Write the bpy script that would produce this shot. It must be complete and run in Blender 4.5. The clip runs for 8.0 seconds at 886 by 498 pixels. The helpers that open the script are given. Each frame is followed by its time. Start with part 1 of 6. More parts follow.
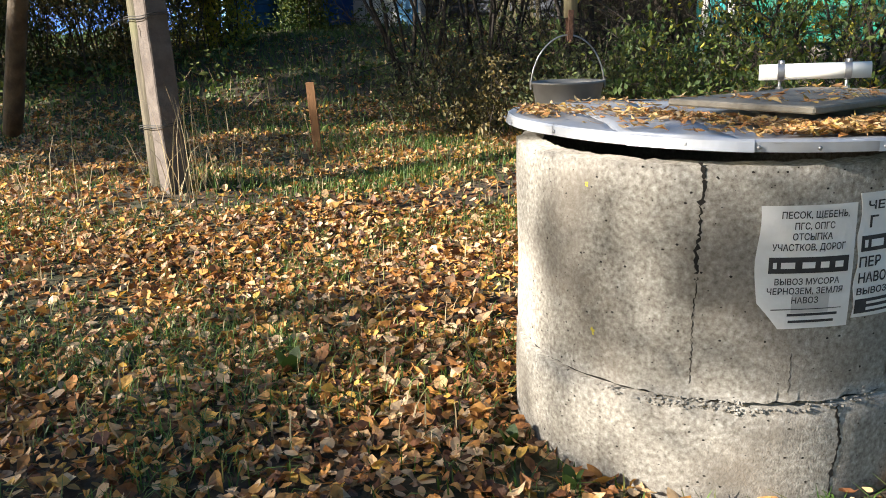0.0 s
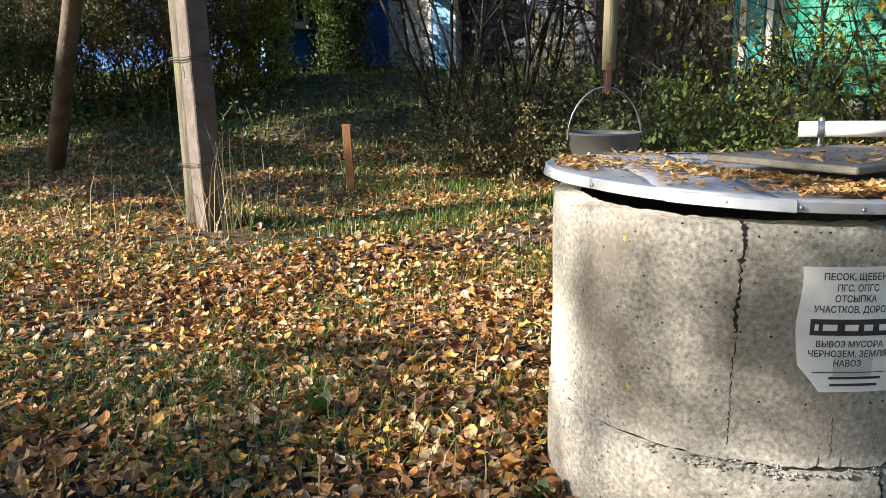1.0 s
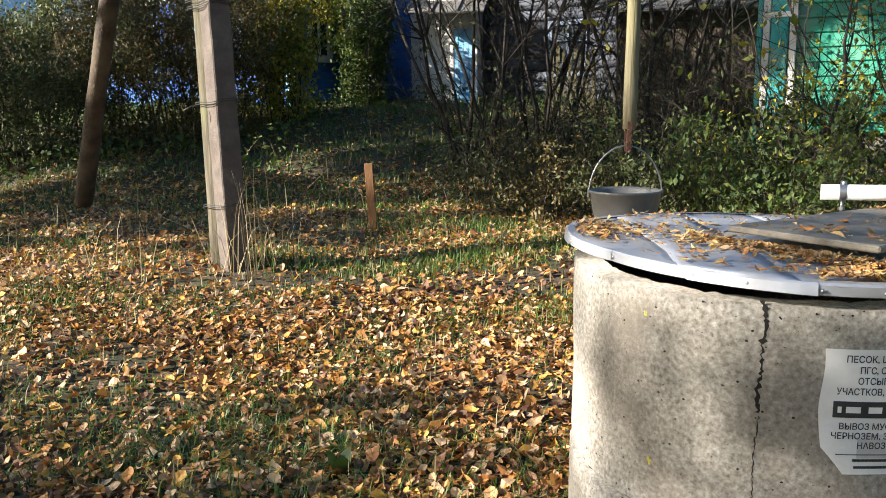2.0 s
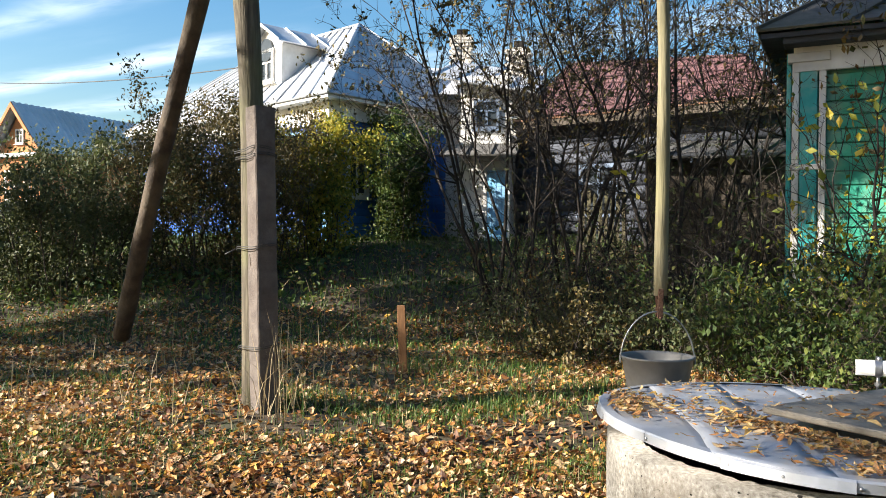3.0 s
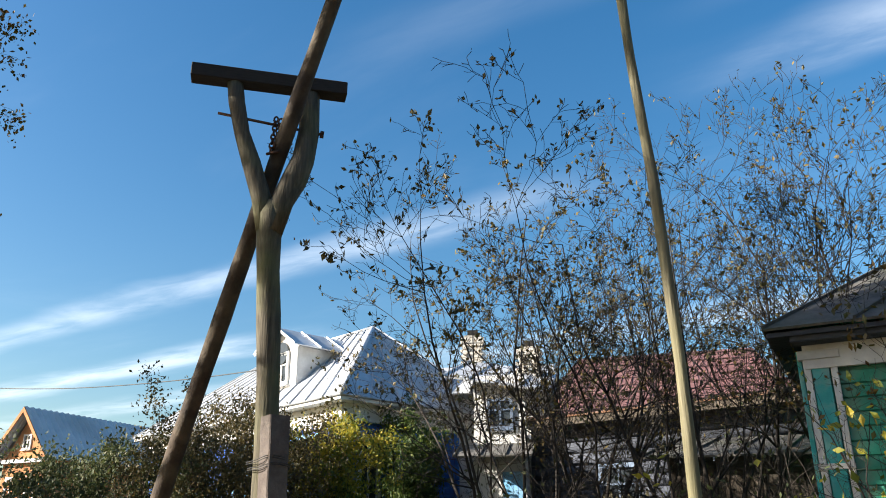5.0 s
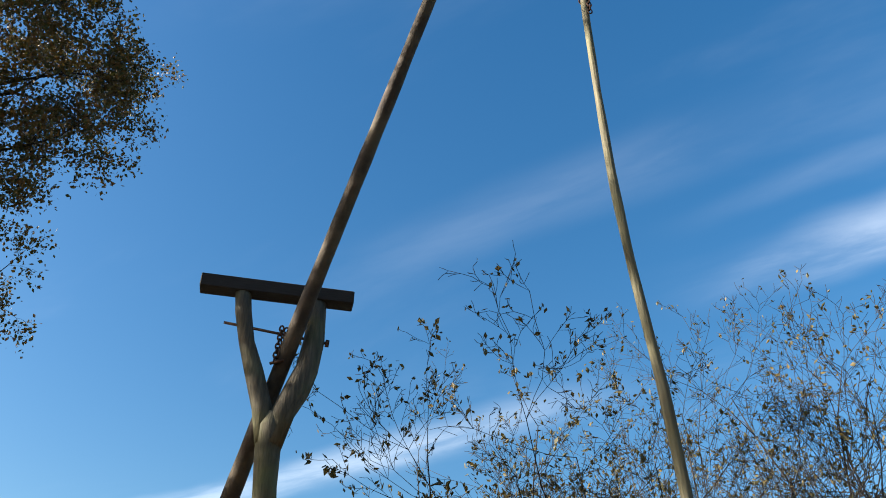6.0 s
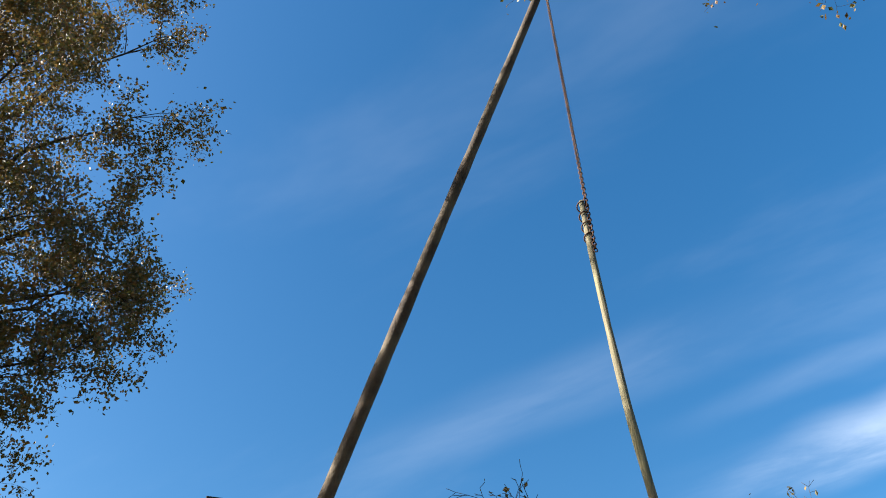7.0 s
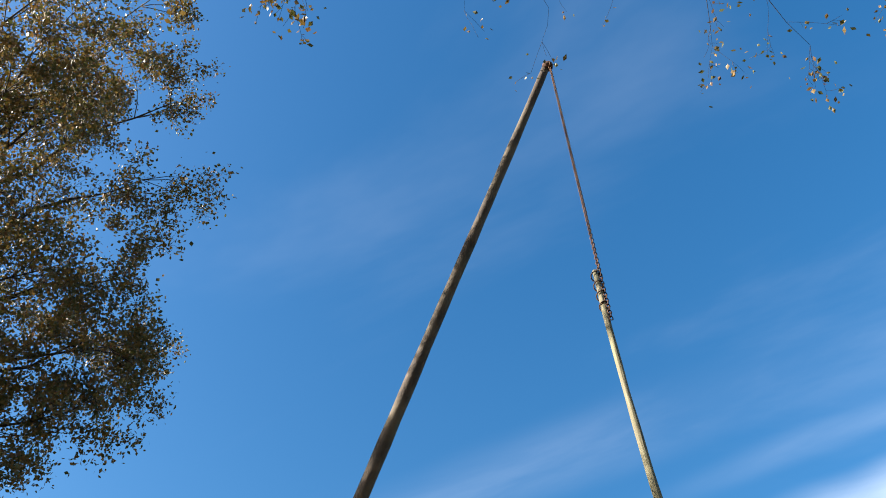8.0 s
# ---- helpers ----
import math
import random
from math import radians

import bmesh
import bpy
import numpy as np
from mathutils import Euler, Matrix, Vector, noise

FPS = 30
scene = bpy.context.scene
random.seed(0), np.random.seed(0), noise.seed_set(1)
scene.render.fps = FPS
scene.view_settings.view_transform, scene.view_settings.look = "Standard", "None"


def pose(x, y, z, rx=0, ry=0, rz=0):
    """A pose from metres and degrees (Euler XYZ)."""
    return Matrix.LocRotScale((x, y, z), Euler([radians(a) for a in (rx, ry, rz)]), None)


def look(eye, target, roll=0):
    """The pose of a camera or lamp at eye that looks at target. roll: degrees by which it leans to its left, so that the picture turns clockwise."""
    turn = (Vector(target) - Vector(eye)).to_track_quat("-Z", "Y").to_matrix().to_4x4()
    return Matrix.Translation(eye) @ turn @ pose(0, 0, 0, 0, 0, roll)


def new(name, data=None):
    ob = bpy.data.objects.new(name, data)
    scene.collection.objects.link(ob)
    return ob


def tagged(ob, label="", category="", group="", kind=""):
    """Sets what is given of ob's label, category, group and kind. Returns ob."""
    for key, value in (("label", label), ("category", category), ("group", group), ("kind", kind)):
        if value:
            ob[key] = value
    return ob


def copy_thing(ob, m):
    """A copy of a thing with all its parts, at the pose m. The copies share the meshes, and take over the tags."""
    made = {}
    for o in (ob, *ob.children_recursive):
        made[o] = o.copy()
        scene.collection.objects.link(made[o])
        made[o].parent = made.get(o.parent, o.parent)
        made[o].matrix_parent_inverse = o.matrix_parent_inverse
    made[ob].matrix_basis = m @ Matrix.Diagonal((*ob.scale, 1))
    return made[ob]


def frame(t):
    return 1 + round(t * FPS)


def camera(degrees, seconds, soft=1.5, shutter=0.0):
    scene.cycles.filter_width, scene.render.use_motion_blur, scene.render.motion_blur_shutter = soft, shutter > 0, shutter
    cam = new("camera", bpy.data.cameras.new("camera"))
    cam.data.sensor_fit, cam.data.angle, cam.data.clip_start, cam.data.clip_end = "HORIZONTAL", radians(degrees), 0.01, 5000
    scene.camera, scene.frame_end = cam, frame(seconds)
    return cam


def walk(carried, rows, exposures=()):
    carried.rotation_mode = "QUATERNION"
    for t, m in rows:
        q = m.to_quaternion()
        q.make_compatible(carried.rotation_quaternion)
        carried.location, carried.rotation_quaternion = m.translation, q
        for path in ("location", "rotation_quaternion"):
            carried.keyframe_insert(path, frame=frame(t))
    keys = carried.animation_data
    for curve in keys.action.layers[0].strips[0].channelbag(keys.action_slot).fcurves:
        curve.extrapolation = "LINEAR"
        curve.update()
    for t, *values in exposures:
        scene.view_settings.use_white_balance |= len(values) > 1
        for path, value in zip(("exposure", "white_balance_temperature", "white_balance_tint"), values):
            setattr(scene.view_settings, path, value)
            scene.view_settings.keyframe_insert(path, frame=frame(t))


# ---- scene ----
cam = camera(58.4, 8.0, 0.95)
PATH = [
    (0, look((0.009, 0.026, 1.12), (-0.006, 1.959, 0.606), -1.9)),
    (0.5, look((0.0, 0.024, 1.131), (-0.045, 1.965, 0.648), -1.5)),
    (1, look((-0.012, 0.026, 1.143), (-0.095, 1.981, 0.73), -0.7)),
    (2.3, look((-0.013, 0.027, 1.295), (-0.171, 2.0, 1.01), -0.4)),
    (2.5, look((-0.024, 0.0, 1.314), (-0.202, 1.98, 1.097), 0.0)),
    (3, look((-0.019, -0.016, 1.383), (-0.232, 1.972, 1.361), 0.4)),
    (3.5, look((-0.03, -0.037, 1.425), (-0.26, 1.945, 1.56), -0.0)),
    (4, look((-0.026, -0.061, 1.465), (-0.263, 1.901, 1.77), -0.5)),
    (4.2, look((-0.029, -0.069, 1.448), (-0.265, 1.881, 1.824), -0.3)),
    (5.3, look((-0.056, -0.022, 1.453), (-0.274, 1.773, 2.308), -0.3)),
    (5.5, look((-0.055, -0.021, 1.466), (-0.266, 1.72, 2.428), 0.0)),
    (6, look((-0.018, 0.058, 1.49), (-0.238, 1.67, 2.654), -0.2)),
    (6.5, look((-0.049, -0.062, 1.578), (-0.25, 1.379, 2.95), -0.4)),
    (7, look((-0.146, -0.205, 1.493), (-0.293, 1.071, 3.025), -0.9)),
    (7.5, look((-0.271, -0.312, 1.37), (-0.381, 0.882, 2.971), -1.3)),
    (8, look((-0.384, -0.325, 1.365), (-0.47, 0.823, 3.0), -1.6)),
]
EXPOSURES = [(0.0, 1.85), (1.0, 1.85), (2.5, 1.8), (3.5, 1.6), (4.2, 1.55), (5.5, 1.55), (7.0, 1.85), (8.0, 1.9)]
walk(cam, PATH, EXPOSURES)

# ---- sky, sun ----
TO_SUN = Vector((-0.85, -0.29, 0.41)).normalized()
world = bpy.data.worlds.new("sky")
scene.world = world
world.use_nodes = True
wn, wl = world.node_tree.nodes, world.node_tree.links
wn.clear()
w_out = wn.new("ShaderNodeOutputWorld")
w_bg = wn.new("ShaderNodeBackground")
w_bg.inputs["Strength"].default_value = 0.066
w_sky = wn.new("ShaderNodeTexSky")
w_sky.sky_type = "NISHITA"
w_sky.sun_disc = False
w_sky.sun_elevation = math.asin(TO_SUN.z)
w_sky.sun_rotation = math.atan2(TO_SUN.x, TO_SUN.y)
w_sky.air_density, w_sky.dust_density, w_sky.ozone_density = 1.25, 1.5, 2.5
# thin streaks of cirrus, laid on a level sheet overhead
w_tc = wn.new("ShaderNodeTexCoord")
w_sep = wn.new("ShaderNodeSeparateXYZ")
wl.new(w_tc.outputs["Generated"], w_sep.inputs[0])
w_zz = wn.new("ShaderNodeMath")
w_zz.operation = "MAXIMUM"
w_zz.inputs[1].default_value = 0.06
wl.new(w_sep.outputs["Z"], w_zz.inputs[0])
w_div = wn.new("ShaderNodeVectorMath")
w_div.operation = "DIVIDE"
w_cmb = wn.new("ShaderNodeCombineXYZ")
for i in range(3):
    wl.new(w_zz.outputs[0], w_cmb.inputs[i])
wl.new(w_tc.outputs["Generated"], w_div.inputs[0])
wl.new(w_cmb.outputs[0], w_div.inputs[1])


def w_math(op, a, b=None, c=None):
    """A math node of the sky; numbers or sockets in, a socket out."""
    nd = wn.new("ShaderNodeMath")
    nd.operation = op
    for i, q in enumerate((a, b, c)):
        if isinstance(q, (int, float)):
            nd.inputs[i].default_value = q
        elif q is not None:
            wl.new(q, nd.inputs[i])
    return nd.outputs[0]


def w_ramped(value, lo, hi, to_lo, to_hi):
    nd = wn.new("ShaderNodeMapRange")
    nd.interpolation_type = "SMOOTHSTEP"
    wl.new(value, nd.inputs["Value"])
    for k, q in zip(("From Min", "From Max", "To Min", "To Max"), (lo, hi, to_lo, to_hi)):
        nd.inputs[k].default_value = q
    return nd.outputs[0]


def w_dot(x, y):
    nd = wn.new("ShaderNodeVectorMath")
    nd.operation = "DOT_PRODUCT"
    wl.new(w_div.outputs[0], nd.inputs[0])
    nd.inputs[1].default_value = (x, y, 0)
    return nd.outputs["Value"]


def w_cloud_noise(scale_u, scale_v, detail, shift):
    cmb = wn.new("ShaderNodeCombineXYZ")
    wl.new(w_math("MULTIPLY", w_u, scale_u), cmb.inputs[0])
    wl.new(w_math("MULTIPLY", w_v, scale_v), cmb.inputs[1])
    cmb.inputs[2].default_value = shift
    nd = wn.new("ShaderNodeTexNoise")
    nd.inputs["Scale"].default_value, nd.inputs["Detail"].default_value = 1.0, detail
    nd.inputs["Roughness"].default_value, nd.inputs["Distortion"].default_value = 0.58, 0.4
    wl.new(cmb.outputs[0], nd.inputs["Vector"])
    return nd.outputs["Fac"]


# all the streaks run the same way with the wind aloft: u along them, v across
w_u, w_v = w_dot(0.8937, -0.4486), w_dot(0.4486, 0.8937)
w_grain = w_cloud_noise(1.6, 5.0, 8, 0.0)
w_bent = w_math("MULTIPLY_ADD", w_cloud_noise(0.9, 1.2, 3, 4.0), 0.22, -0.11)
w_across = w_math("ADD", w_v, w_bent)
w_sum = None
for v0, wide, u0, u1, amp in ((2.015, 0.20, -7.0, -1.0, 0.30), (2.86, 0.26, -8.0, -2.8, 0.42), (1.62, 0.16, -0.2, 1.2, 0.32), (1.37, 0.06, -0.1, 0.3, 0.08), (1.16, 0.14, -1.0, 0.3, 0.05), (3.7, 0.35, -9.0, 2.0, 0.25)):
    off = w_math("ABSOLUTE", w_math("SUBTRACT", w_across, v0))
    band = w_ramped(off, 0.0, wide, amp, 0.0)
    band = w_math("MULTIPLY", band, w_ramped(w_u, u0 - 0.35, u0 + 0.35, 0.0, 1.0))
    band = w_math("MULTIPLY", band, w_ramped(w_u, u1 - 0.5, u1 + 0.4, 1.0, 0.0))
    w_sum = band if w_sum is None else w_math("ADD", w_sum, band)
w_streak = w_math("MULTIPLY", w_sum, w_ramped(w_grain, 0.28, 0.68, 0.25, 1.15))
w_veil = w_ramped(w_cloud_noise(0.7, 1.8, 6, 9.0), 0.5, 0.85, 0.0, 0.05)
w_fac = w_math("MINIMUM", w_math("ADD", w_streak, w_veil), 0.9)
w_sat = wn.new("ShaderNodeHueSaturation")
w_sat.inputs["Saturation"].default_value = 1.38
wl.new(w_sky.outputs[0], w_sat.inputs["Color"])
w_mix = wn.new("ShaderNodeMix")
w_mix.data_type = "RGBA"
wl.new(w_fac, w_mix.inputs["Factor"])
wl.new(w_sat.outputs[0], w_mix.inputs["A"])
w_mix.inputs["B"].default_value = (8.5, 9.0, 9.6, 1)
wl.new(w_mix.outputs["Result"], w_bg.inputs["Color"])
wl.new(w_bg.outputs[0], w_out.inputs["Surface"])

sun = new("sun", bpy.data.lights.new("sun", "SUN"))
sun.data.energy = 5.0
sun.data.angle = radians(0.53)
sun.data.color = (1.0, 0.93, 0.82)
sun.matrix_world = look(TO_SUN * 50, (0, 0, 0))

# ---- materials ----
def material(name, colors, scale=6.0, stretch=(1, 1, 1), rough=0.8, bump=0.3, fine=60.0, metal=0.0, vary=0.0, island=False,
             stain=None, stain_amount=0.5, stain_scale=1.3, contrast=(0.3, 0.7), translucent=0.0, bump_distance=0.01):
    """A rough natural surface: a colour ramp over noise, a second, larger stain, random shifts per piece, fine relief."""
    m = bpy.data.materials.new(name)
    m.use_nodes = True
    n, l = m.node_tree.nodes, m.node_tree.links
    bsdf = n["Principled BSDF"]
    tc = n.new("ShaderNodeTexCoord")
    mp = n.new("ShaderNodeMapping")
    mp.inputs["Scale"].default_value = stretch
    l.new(tc.outputs["Object"], mp.inputs[0])
    tex = n.new("ShaderNodeTexNoise")
    tex.inputs["Scale"].default_value, tex.inputs["Detail"].default_value, tex.inputs["Roughness"].default_value = scale, 8, 0.62
    l.new(mp.outputs[0], tex.inputs["Vector"])
    ramp = n.new("ShaderNodeValToRGB")
    while len(ramp.color_ramp.elements) < len(colors):
        ramp.color_ramp.elements.new(0.5)
    lo, hi = contrast
    for i, c in enumerate(colors):
        e = ramp.color_ramp.elements[i]
        e.position = lo + (hi - lo) * i / max(1, len(colors) - 1)
        e.color = (*c, 1)
    color = ramp.outputs[0]
    if island:
        geo = n.new("ShaderNodeNewGeometry")
        add = n.new("ShaderNodeMath")
        add.operation = "MULTIPLY_ADD"
        add.inputs[1].default_value, add.inputs[2].default_value = 0.25, 0.0
        l.new(tex.outputs["Fac"], add.inputs[0])
        add2 = n.new("ShaderNodeMath")
        add2.operation = "MULTIPLY_ADD"
        add2.inputs[1].default_value = (hi - lo)
        l.new(geo.outputs["Random Per Island"], add2.inputs[0])
        add2.inputs[2].default_value = lo - 0.125
        add3 = n.new("ShaderNodeMath")
        l.new(add.outputs[0], add3.inputs[0])
        l.new(add2.outputs[0], add3.inputs[1])
        l.new(add3.outputs[0], ramp.inputs[0])
    else:
        l.new(tex.outputs["Fac"], ramp.inputs[0])
    if stain:
        st = n.new("ShaderNodeTexNoise")
        st.inputs["Scale"].default_value, st.inputs["Detail"].default_value = stain_scale, 5
        l.new(tc.outputs["Object"], st.inputs["Vector"])
        sr = n.new("ShaderNodeMapRange")
        sr.inputs["From Min"].default_value, sr.inputs["From Max"].default_value = 0.45, 0.68
        sr.inputs["To Max"].default_value = stain_amount
        l.new(st.outputs["Fac"], sr.inputs["Value"])
        mx = n.new("ShaderNodeMix")
        mx.data_type = "RGBA"
        l.new(sr.outputs[0], mx.inputs["Factor"])
        l.new(color, mx.inputs["A"])
        mx.inputs["B"].default_value = (*stain, 1)
        color = mx.outputs["Result"]
    if vary:
        info = n.new("ShaderNodeObjectInfo")
        mr = n.new("ShaderNodeMapRange")
        mr.inputs["To Min"].default_value, mr.inputs["To Max"].default_value = 1 - vary, 1 + vary
        l.new(info.outputs["Random"], mr.inputs["Value"])
        hsv = n.new("ShaderNodeHueSaturation")
        l.new(mr.outputs[0], hsv.inputs["Value"])
        l.new(color, hsv.inputs["Color"])
        color = hsv.outputs[0]
    l.new(color, bsdf.inputs["Base Color"])
    bsdf.inputs["Roughness"].default_value = rough
    bsdf.inputs["Metallic"].default_value = metal
    if bump:
        ft = n.new("ShaderNodeTexNoise")
        ft.inputs["Scale"].default_value, ft.inputs["Detail"].default_value = fine, 6
        l.new(mp.outputs[0], ft.inputs["Vector"])
        bp = n.new("ShaderNodeBump")
        bp.inputs["Strength"].default_value, bp.inputs["Distance"].default_value = bump, bump_distance
        l.new(ft.outputs["Fac"], bp.inputs["Height"])
        l.new(bp.outputs[0], bsdf.inputs["Normal"])
    if translucent:
        tr = n.new("ShaderNodeBsdfTranslucent")
        l.new(color, tr.inputs["Color"])
        ms = n.new("ShaderNodeMixShader")
        ms.inputs[0].default_value = translucent
        l.new(bsdf.outputs[0], ms.inputs[1])
        l.new(tr.outputs[0], ms.inputs[2])
        l.new(ms.outputs[0], n["Material Output"].inputs["Surface"])
    return m


M = {
    "soil": material("soil", [(0.022, 0.016, 0.010), (0.05, 0.034, 0.019), (0.085, 0.056, 0.03)], 9, rough=0.95, bump=0.8, fine=45, stain=(0.05, 0.065, 0.02), stain_amount=0.8, stain_scale=0.8),
    "leaf_litter": material("leaf_litter", [(0.07, 0.028, 0.013), (0.17, 0.065, 0.022), (0.38, 0.16, 0.04), (0.55, 0.27, 0.065), (0.62, 0.44, 0.26), (0.18, 0.08, 0.032), (0.64, 0.37, 0.06)], 30, rough=0.6, bump=0.3, fine=80, island=True, contrast=(0.05, 0.95), translucent=0.2),
    "grass": material("grass", [(0.025, 0.055, 0.01), (0.055, 0.12, 0.016), (0.10, 0.18, 0.028), (0.22, 0.21, 0.065)], 2, rough=0.55, bump=0, island=True, contrast=(0.0, 1.0), translucent=0.3),
    "dry_grass": material("dry_grass", [(0.22, 0.16, 0.08), (0.42, 0.34, 0.2)], 2, rough=0.7, bump=0, island=True, contrast=(0.0, 1.0), translucent=0.2),
    "concrete": material("concrete", [(0.13, 0.115, 0.098), (0.235, 0.216, 0.188), (0.33, 0.31, 0.275), (0.46, 0.44, 0.405)], 85, rough=0.95, bump=0.65, fine=190, stain=(0.15, 0.128, 0.105), stain_amount=0.8, stain_scale=3.2, contrast=(0.30, 0.70), bump_distance=0.003),
    "mortar": material("mortar", [(0.25, 0.23, 0.20), (0.42, 0.39, 0.34)], 14, rough=0.95, bump=0.9, fine=50),
    "crack": material("crack", [(0.008, 0.007, 0.006), (0.02, 0.017, 0.014)], 20, rough=1.0, bump=0),
    "post_concrete": material("post_concrete", [(0.07, 0.056, 0.05), (0.15, 0.125, 0.108)], 9, rough=0.9, bump=0.6, fine=80, stain=(0.09, 0.065, 0.055), stain_amount=0.5, stain_scale=4),
    "tin": material("tin", [(0.32, 0.34, 0.38), (0.43, 0.45, 0.50), (0.54, 0.57, 0.62)], 3, rough=0.45, bump=0.15, fine=9, metal=0.4, stain=(0.30, 0.27, 0.23), stain_amount=0.5, stain_scale=5),
    "zinc": material("zinc", [(0.13, 0.13, 0.13), (0.21, 0.21, 0.21)], 12, rough=0.6, bump=0.1, fine=20, metal=0.3, stain=(0.16, 0.15, 0.14), stain_amount=0.4, stain_scale=9),
    "board_grey": material("board_grey", [(0.13, 0.115, 0.095), (0.21, 0.19, 0.16), (0.27, 0.25, 0.21)], 14, rough=0.85, bump=0.3, fine=90, stain=(0.1, 0.085, 0.06), stain_amount=0.5, stain_scale=4),
    "board_dark": material("board_dark", [(0.014, 0.011, 0.009), (0.036, 0.029, 0.024)], 10, stretch=(1, 8, 8), rough=0.85, bump=0.4),
    "white_plastic": material("white_plastic", [(0.72, 0.72, 0.70), (0.82, 0.82, 0.80)], 5, rough=0.4, bump=0.05, stain=(0.6, 0.57, 0.5), stain_amount=0.3, stain_scale=8),
    "steel": material("steel", [(0.25, 0.25, 0.26), (0.45, 0.45, 0.46)], 20, rough=0.4, metal=0.9, bump=0.1),
    "rust": material("rust", [(0.045, 0.025, 0.018), (0.10, 0.05, 0.032), (0.16, 0.085, 0.055)], 40, rough=0.85, metal=0.3, bump=0.4, fine=120),
    "paper": material("paper", [(0.66, 0.66, 0.66), (0.76, 0.76, 0.76)], 12, rough=0.75, bump=0.25, fine=25, stain=(0.55, 0.54, 0.52), stain_amount=0.4, stain_scale=14),
    "ink": material("ink", [(0.02, 0.02, 0.022), (0.045, 0.045, 0.05)], 40, rough=0.8, bump=0),
    "old_wood": material("old_wood", [(0.04, 0.033, 0.023), (0.085, 0.07, 0.047), (0.15, 0.128, 0.088)], 9, stretch=(4, 4, 0.35), rough=0.85, bump=0.7, fine=16, stain=(0.15, 0.16, 0.06), stain_amount=0.55, stain_scale=2.2),
    "pale_wood": material("pale_wood", [(0.07, 0.06, 0.034), (0.15, 0.13, 0.077), (0.25, 0.22, 0.14)], 9, stretch=(5, 5, 0.3), rough=0.8, bump=0.6, fine=18, stain=(0.20, 0.19, 0.08), stain_amount=0.5, stain_scale=2.2),
    "sweep_wood": material("sweep_wood", [(0.022, 0.015, 0.011), (0.055, 0.038, 0.026), (0.11, 0.08, 0.056)], 5, rough=0.85, bump=0.8, fine=30, stain=(0.16, 0.13, 0.085), stain_amount=0.5, stain_scale=3),
    "stake_wood": material("stake_wood", [(0.13, 0.06, 0.022), (0.22, 0.105, 0.04)], 12, stretch=(5, 5, 0.4), rough=0.8, bump=0.4),
    "blue_paint": material("blue_paint", [(0.012, 0.07, 0.34), (0.02, 0.12, 0.48), (0.04, 0.19, 0.55)], 4, rough=0.6, bump=0.2, fine=30, vary=0.12, stain=(0.03, 0.10, 0.30), stain_amount=0.4),
    "light_blue": material("light_blue", [(0.10, 0.36, 0.66), (0.22, 0.50, 0.74)], 4, rough=0.6, bump=0.2, vary=0.1, stain=(0.5, 0.55, 0.6), stain_amount=0.4, stain_scale=3),
    "white_paint": material("white_paint", [(0.58, 0.57, 0.55), (0.76, 0.75, 0.72)], 4, rough=0.6, bump=0.25, vary=0.06, stain=(0.42, 0.38, 0.33), stain_amount=0.45, stain_scale=2.5),
    "roof_tin": material("roof_tin", [(0.42, 0.44, 0.47), (0.56, 0.58, 0.61), (0.66, 0.68, 0.70)], 2, rough=0.5, bump=0.15, fine=7, metal=0.35, vary=0.1, stain=(0.36, 0.34, 0.32), stain_amount=0.5, stain_scale=1.1),
    "slate_roof": material("slate_roof", [(0.40, 0.44, 0.48), (0.58, 0.61, 0.64)], 2, rough=0.8, bump=0.2, stain=(0.28, 0.28, 0.28), stain_amount=0.5, stain_scale=0.5),
    "red_roof": material("red_roof", [(0.12, 0.058, 0.06), (0.20, 0.105, 0.10)], 2, rough=0.6, bump=0.2, stain=(0.12, 0.05, 0.05), stain_amount=0.4, stain_scale=0.6),
    "rust_roof": material("rust_roof", [(0.15, 0.065, 0.03), (0.26, 0.13, 0.07), (0.34, 0.28, 0.23)], 3, rough=0.8, bump=0.2, vary=0.15),
    "dark_roof": material("dark_roof", [(0.06, 0.058, 0.055), (0.14, 0.13, 0.12)], 6, rough=0.9, bump=0.4, vary=0.15, stain=(0.07, 0.08, 0.04), stain_amount=0.5),
    "log_grey": material("log_grey", [(0.04, 0.046, 0.062), (0.085, 0.093, 0.115)], 5, stretch=(0.5, 6, 6), rough=0.9, bump=0.5, vary=0.15),
    "shed_wood": material("shed_wood", [(0.05, 0.04, 0.03), (0.12, 0.095, 0.07)], 5, rough=0.9, bump=0.5, vary=0.2),
    "green_paint": material("green_paint", [(0.015, 0.20, 0.13), (0.03, 0.33, 0.22), (0.07, 0.42, 0.30)], 4, rough=0.6, bump=0.3, vary=0.15, stain=(0.16, 0.19, 0.13), stain_amount=0.6, stain_scale=4),
    "teal_paint": material("teal_paint", [(0.02, 0.30, 0.30), (0.05, 0.44, 0.42)], 5, rough=0.6, bump=0.3, vary=0.1, stain=(0.28, 0.3, 0.27), stain_amount=0.7, stain_scale=5),
    "orange_brick": material("orange_brick", [(0.36, 0.14, 0.05), (0.50, 0.22, 0.08)], 3, rough=0.85, bump=0.3, fine=20, vary=0.06),
    "stone": material("stone", [(0.16, 0.14, 0.12), (0.30, 0.27, 0.23)], 5, rough=0.95, bump=0.6, vary=0.2),
    "brick": material("brick", [(0.44, 0.33, 0.22), (0.58, 0.53, 0.45), (0.68, 0.66, 0.62)], 7, rough=0.9, bump=0.4, vary=0.15),
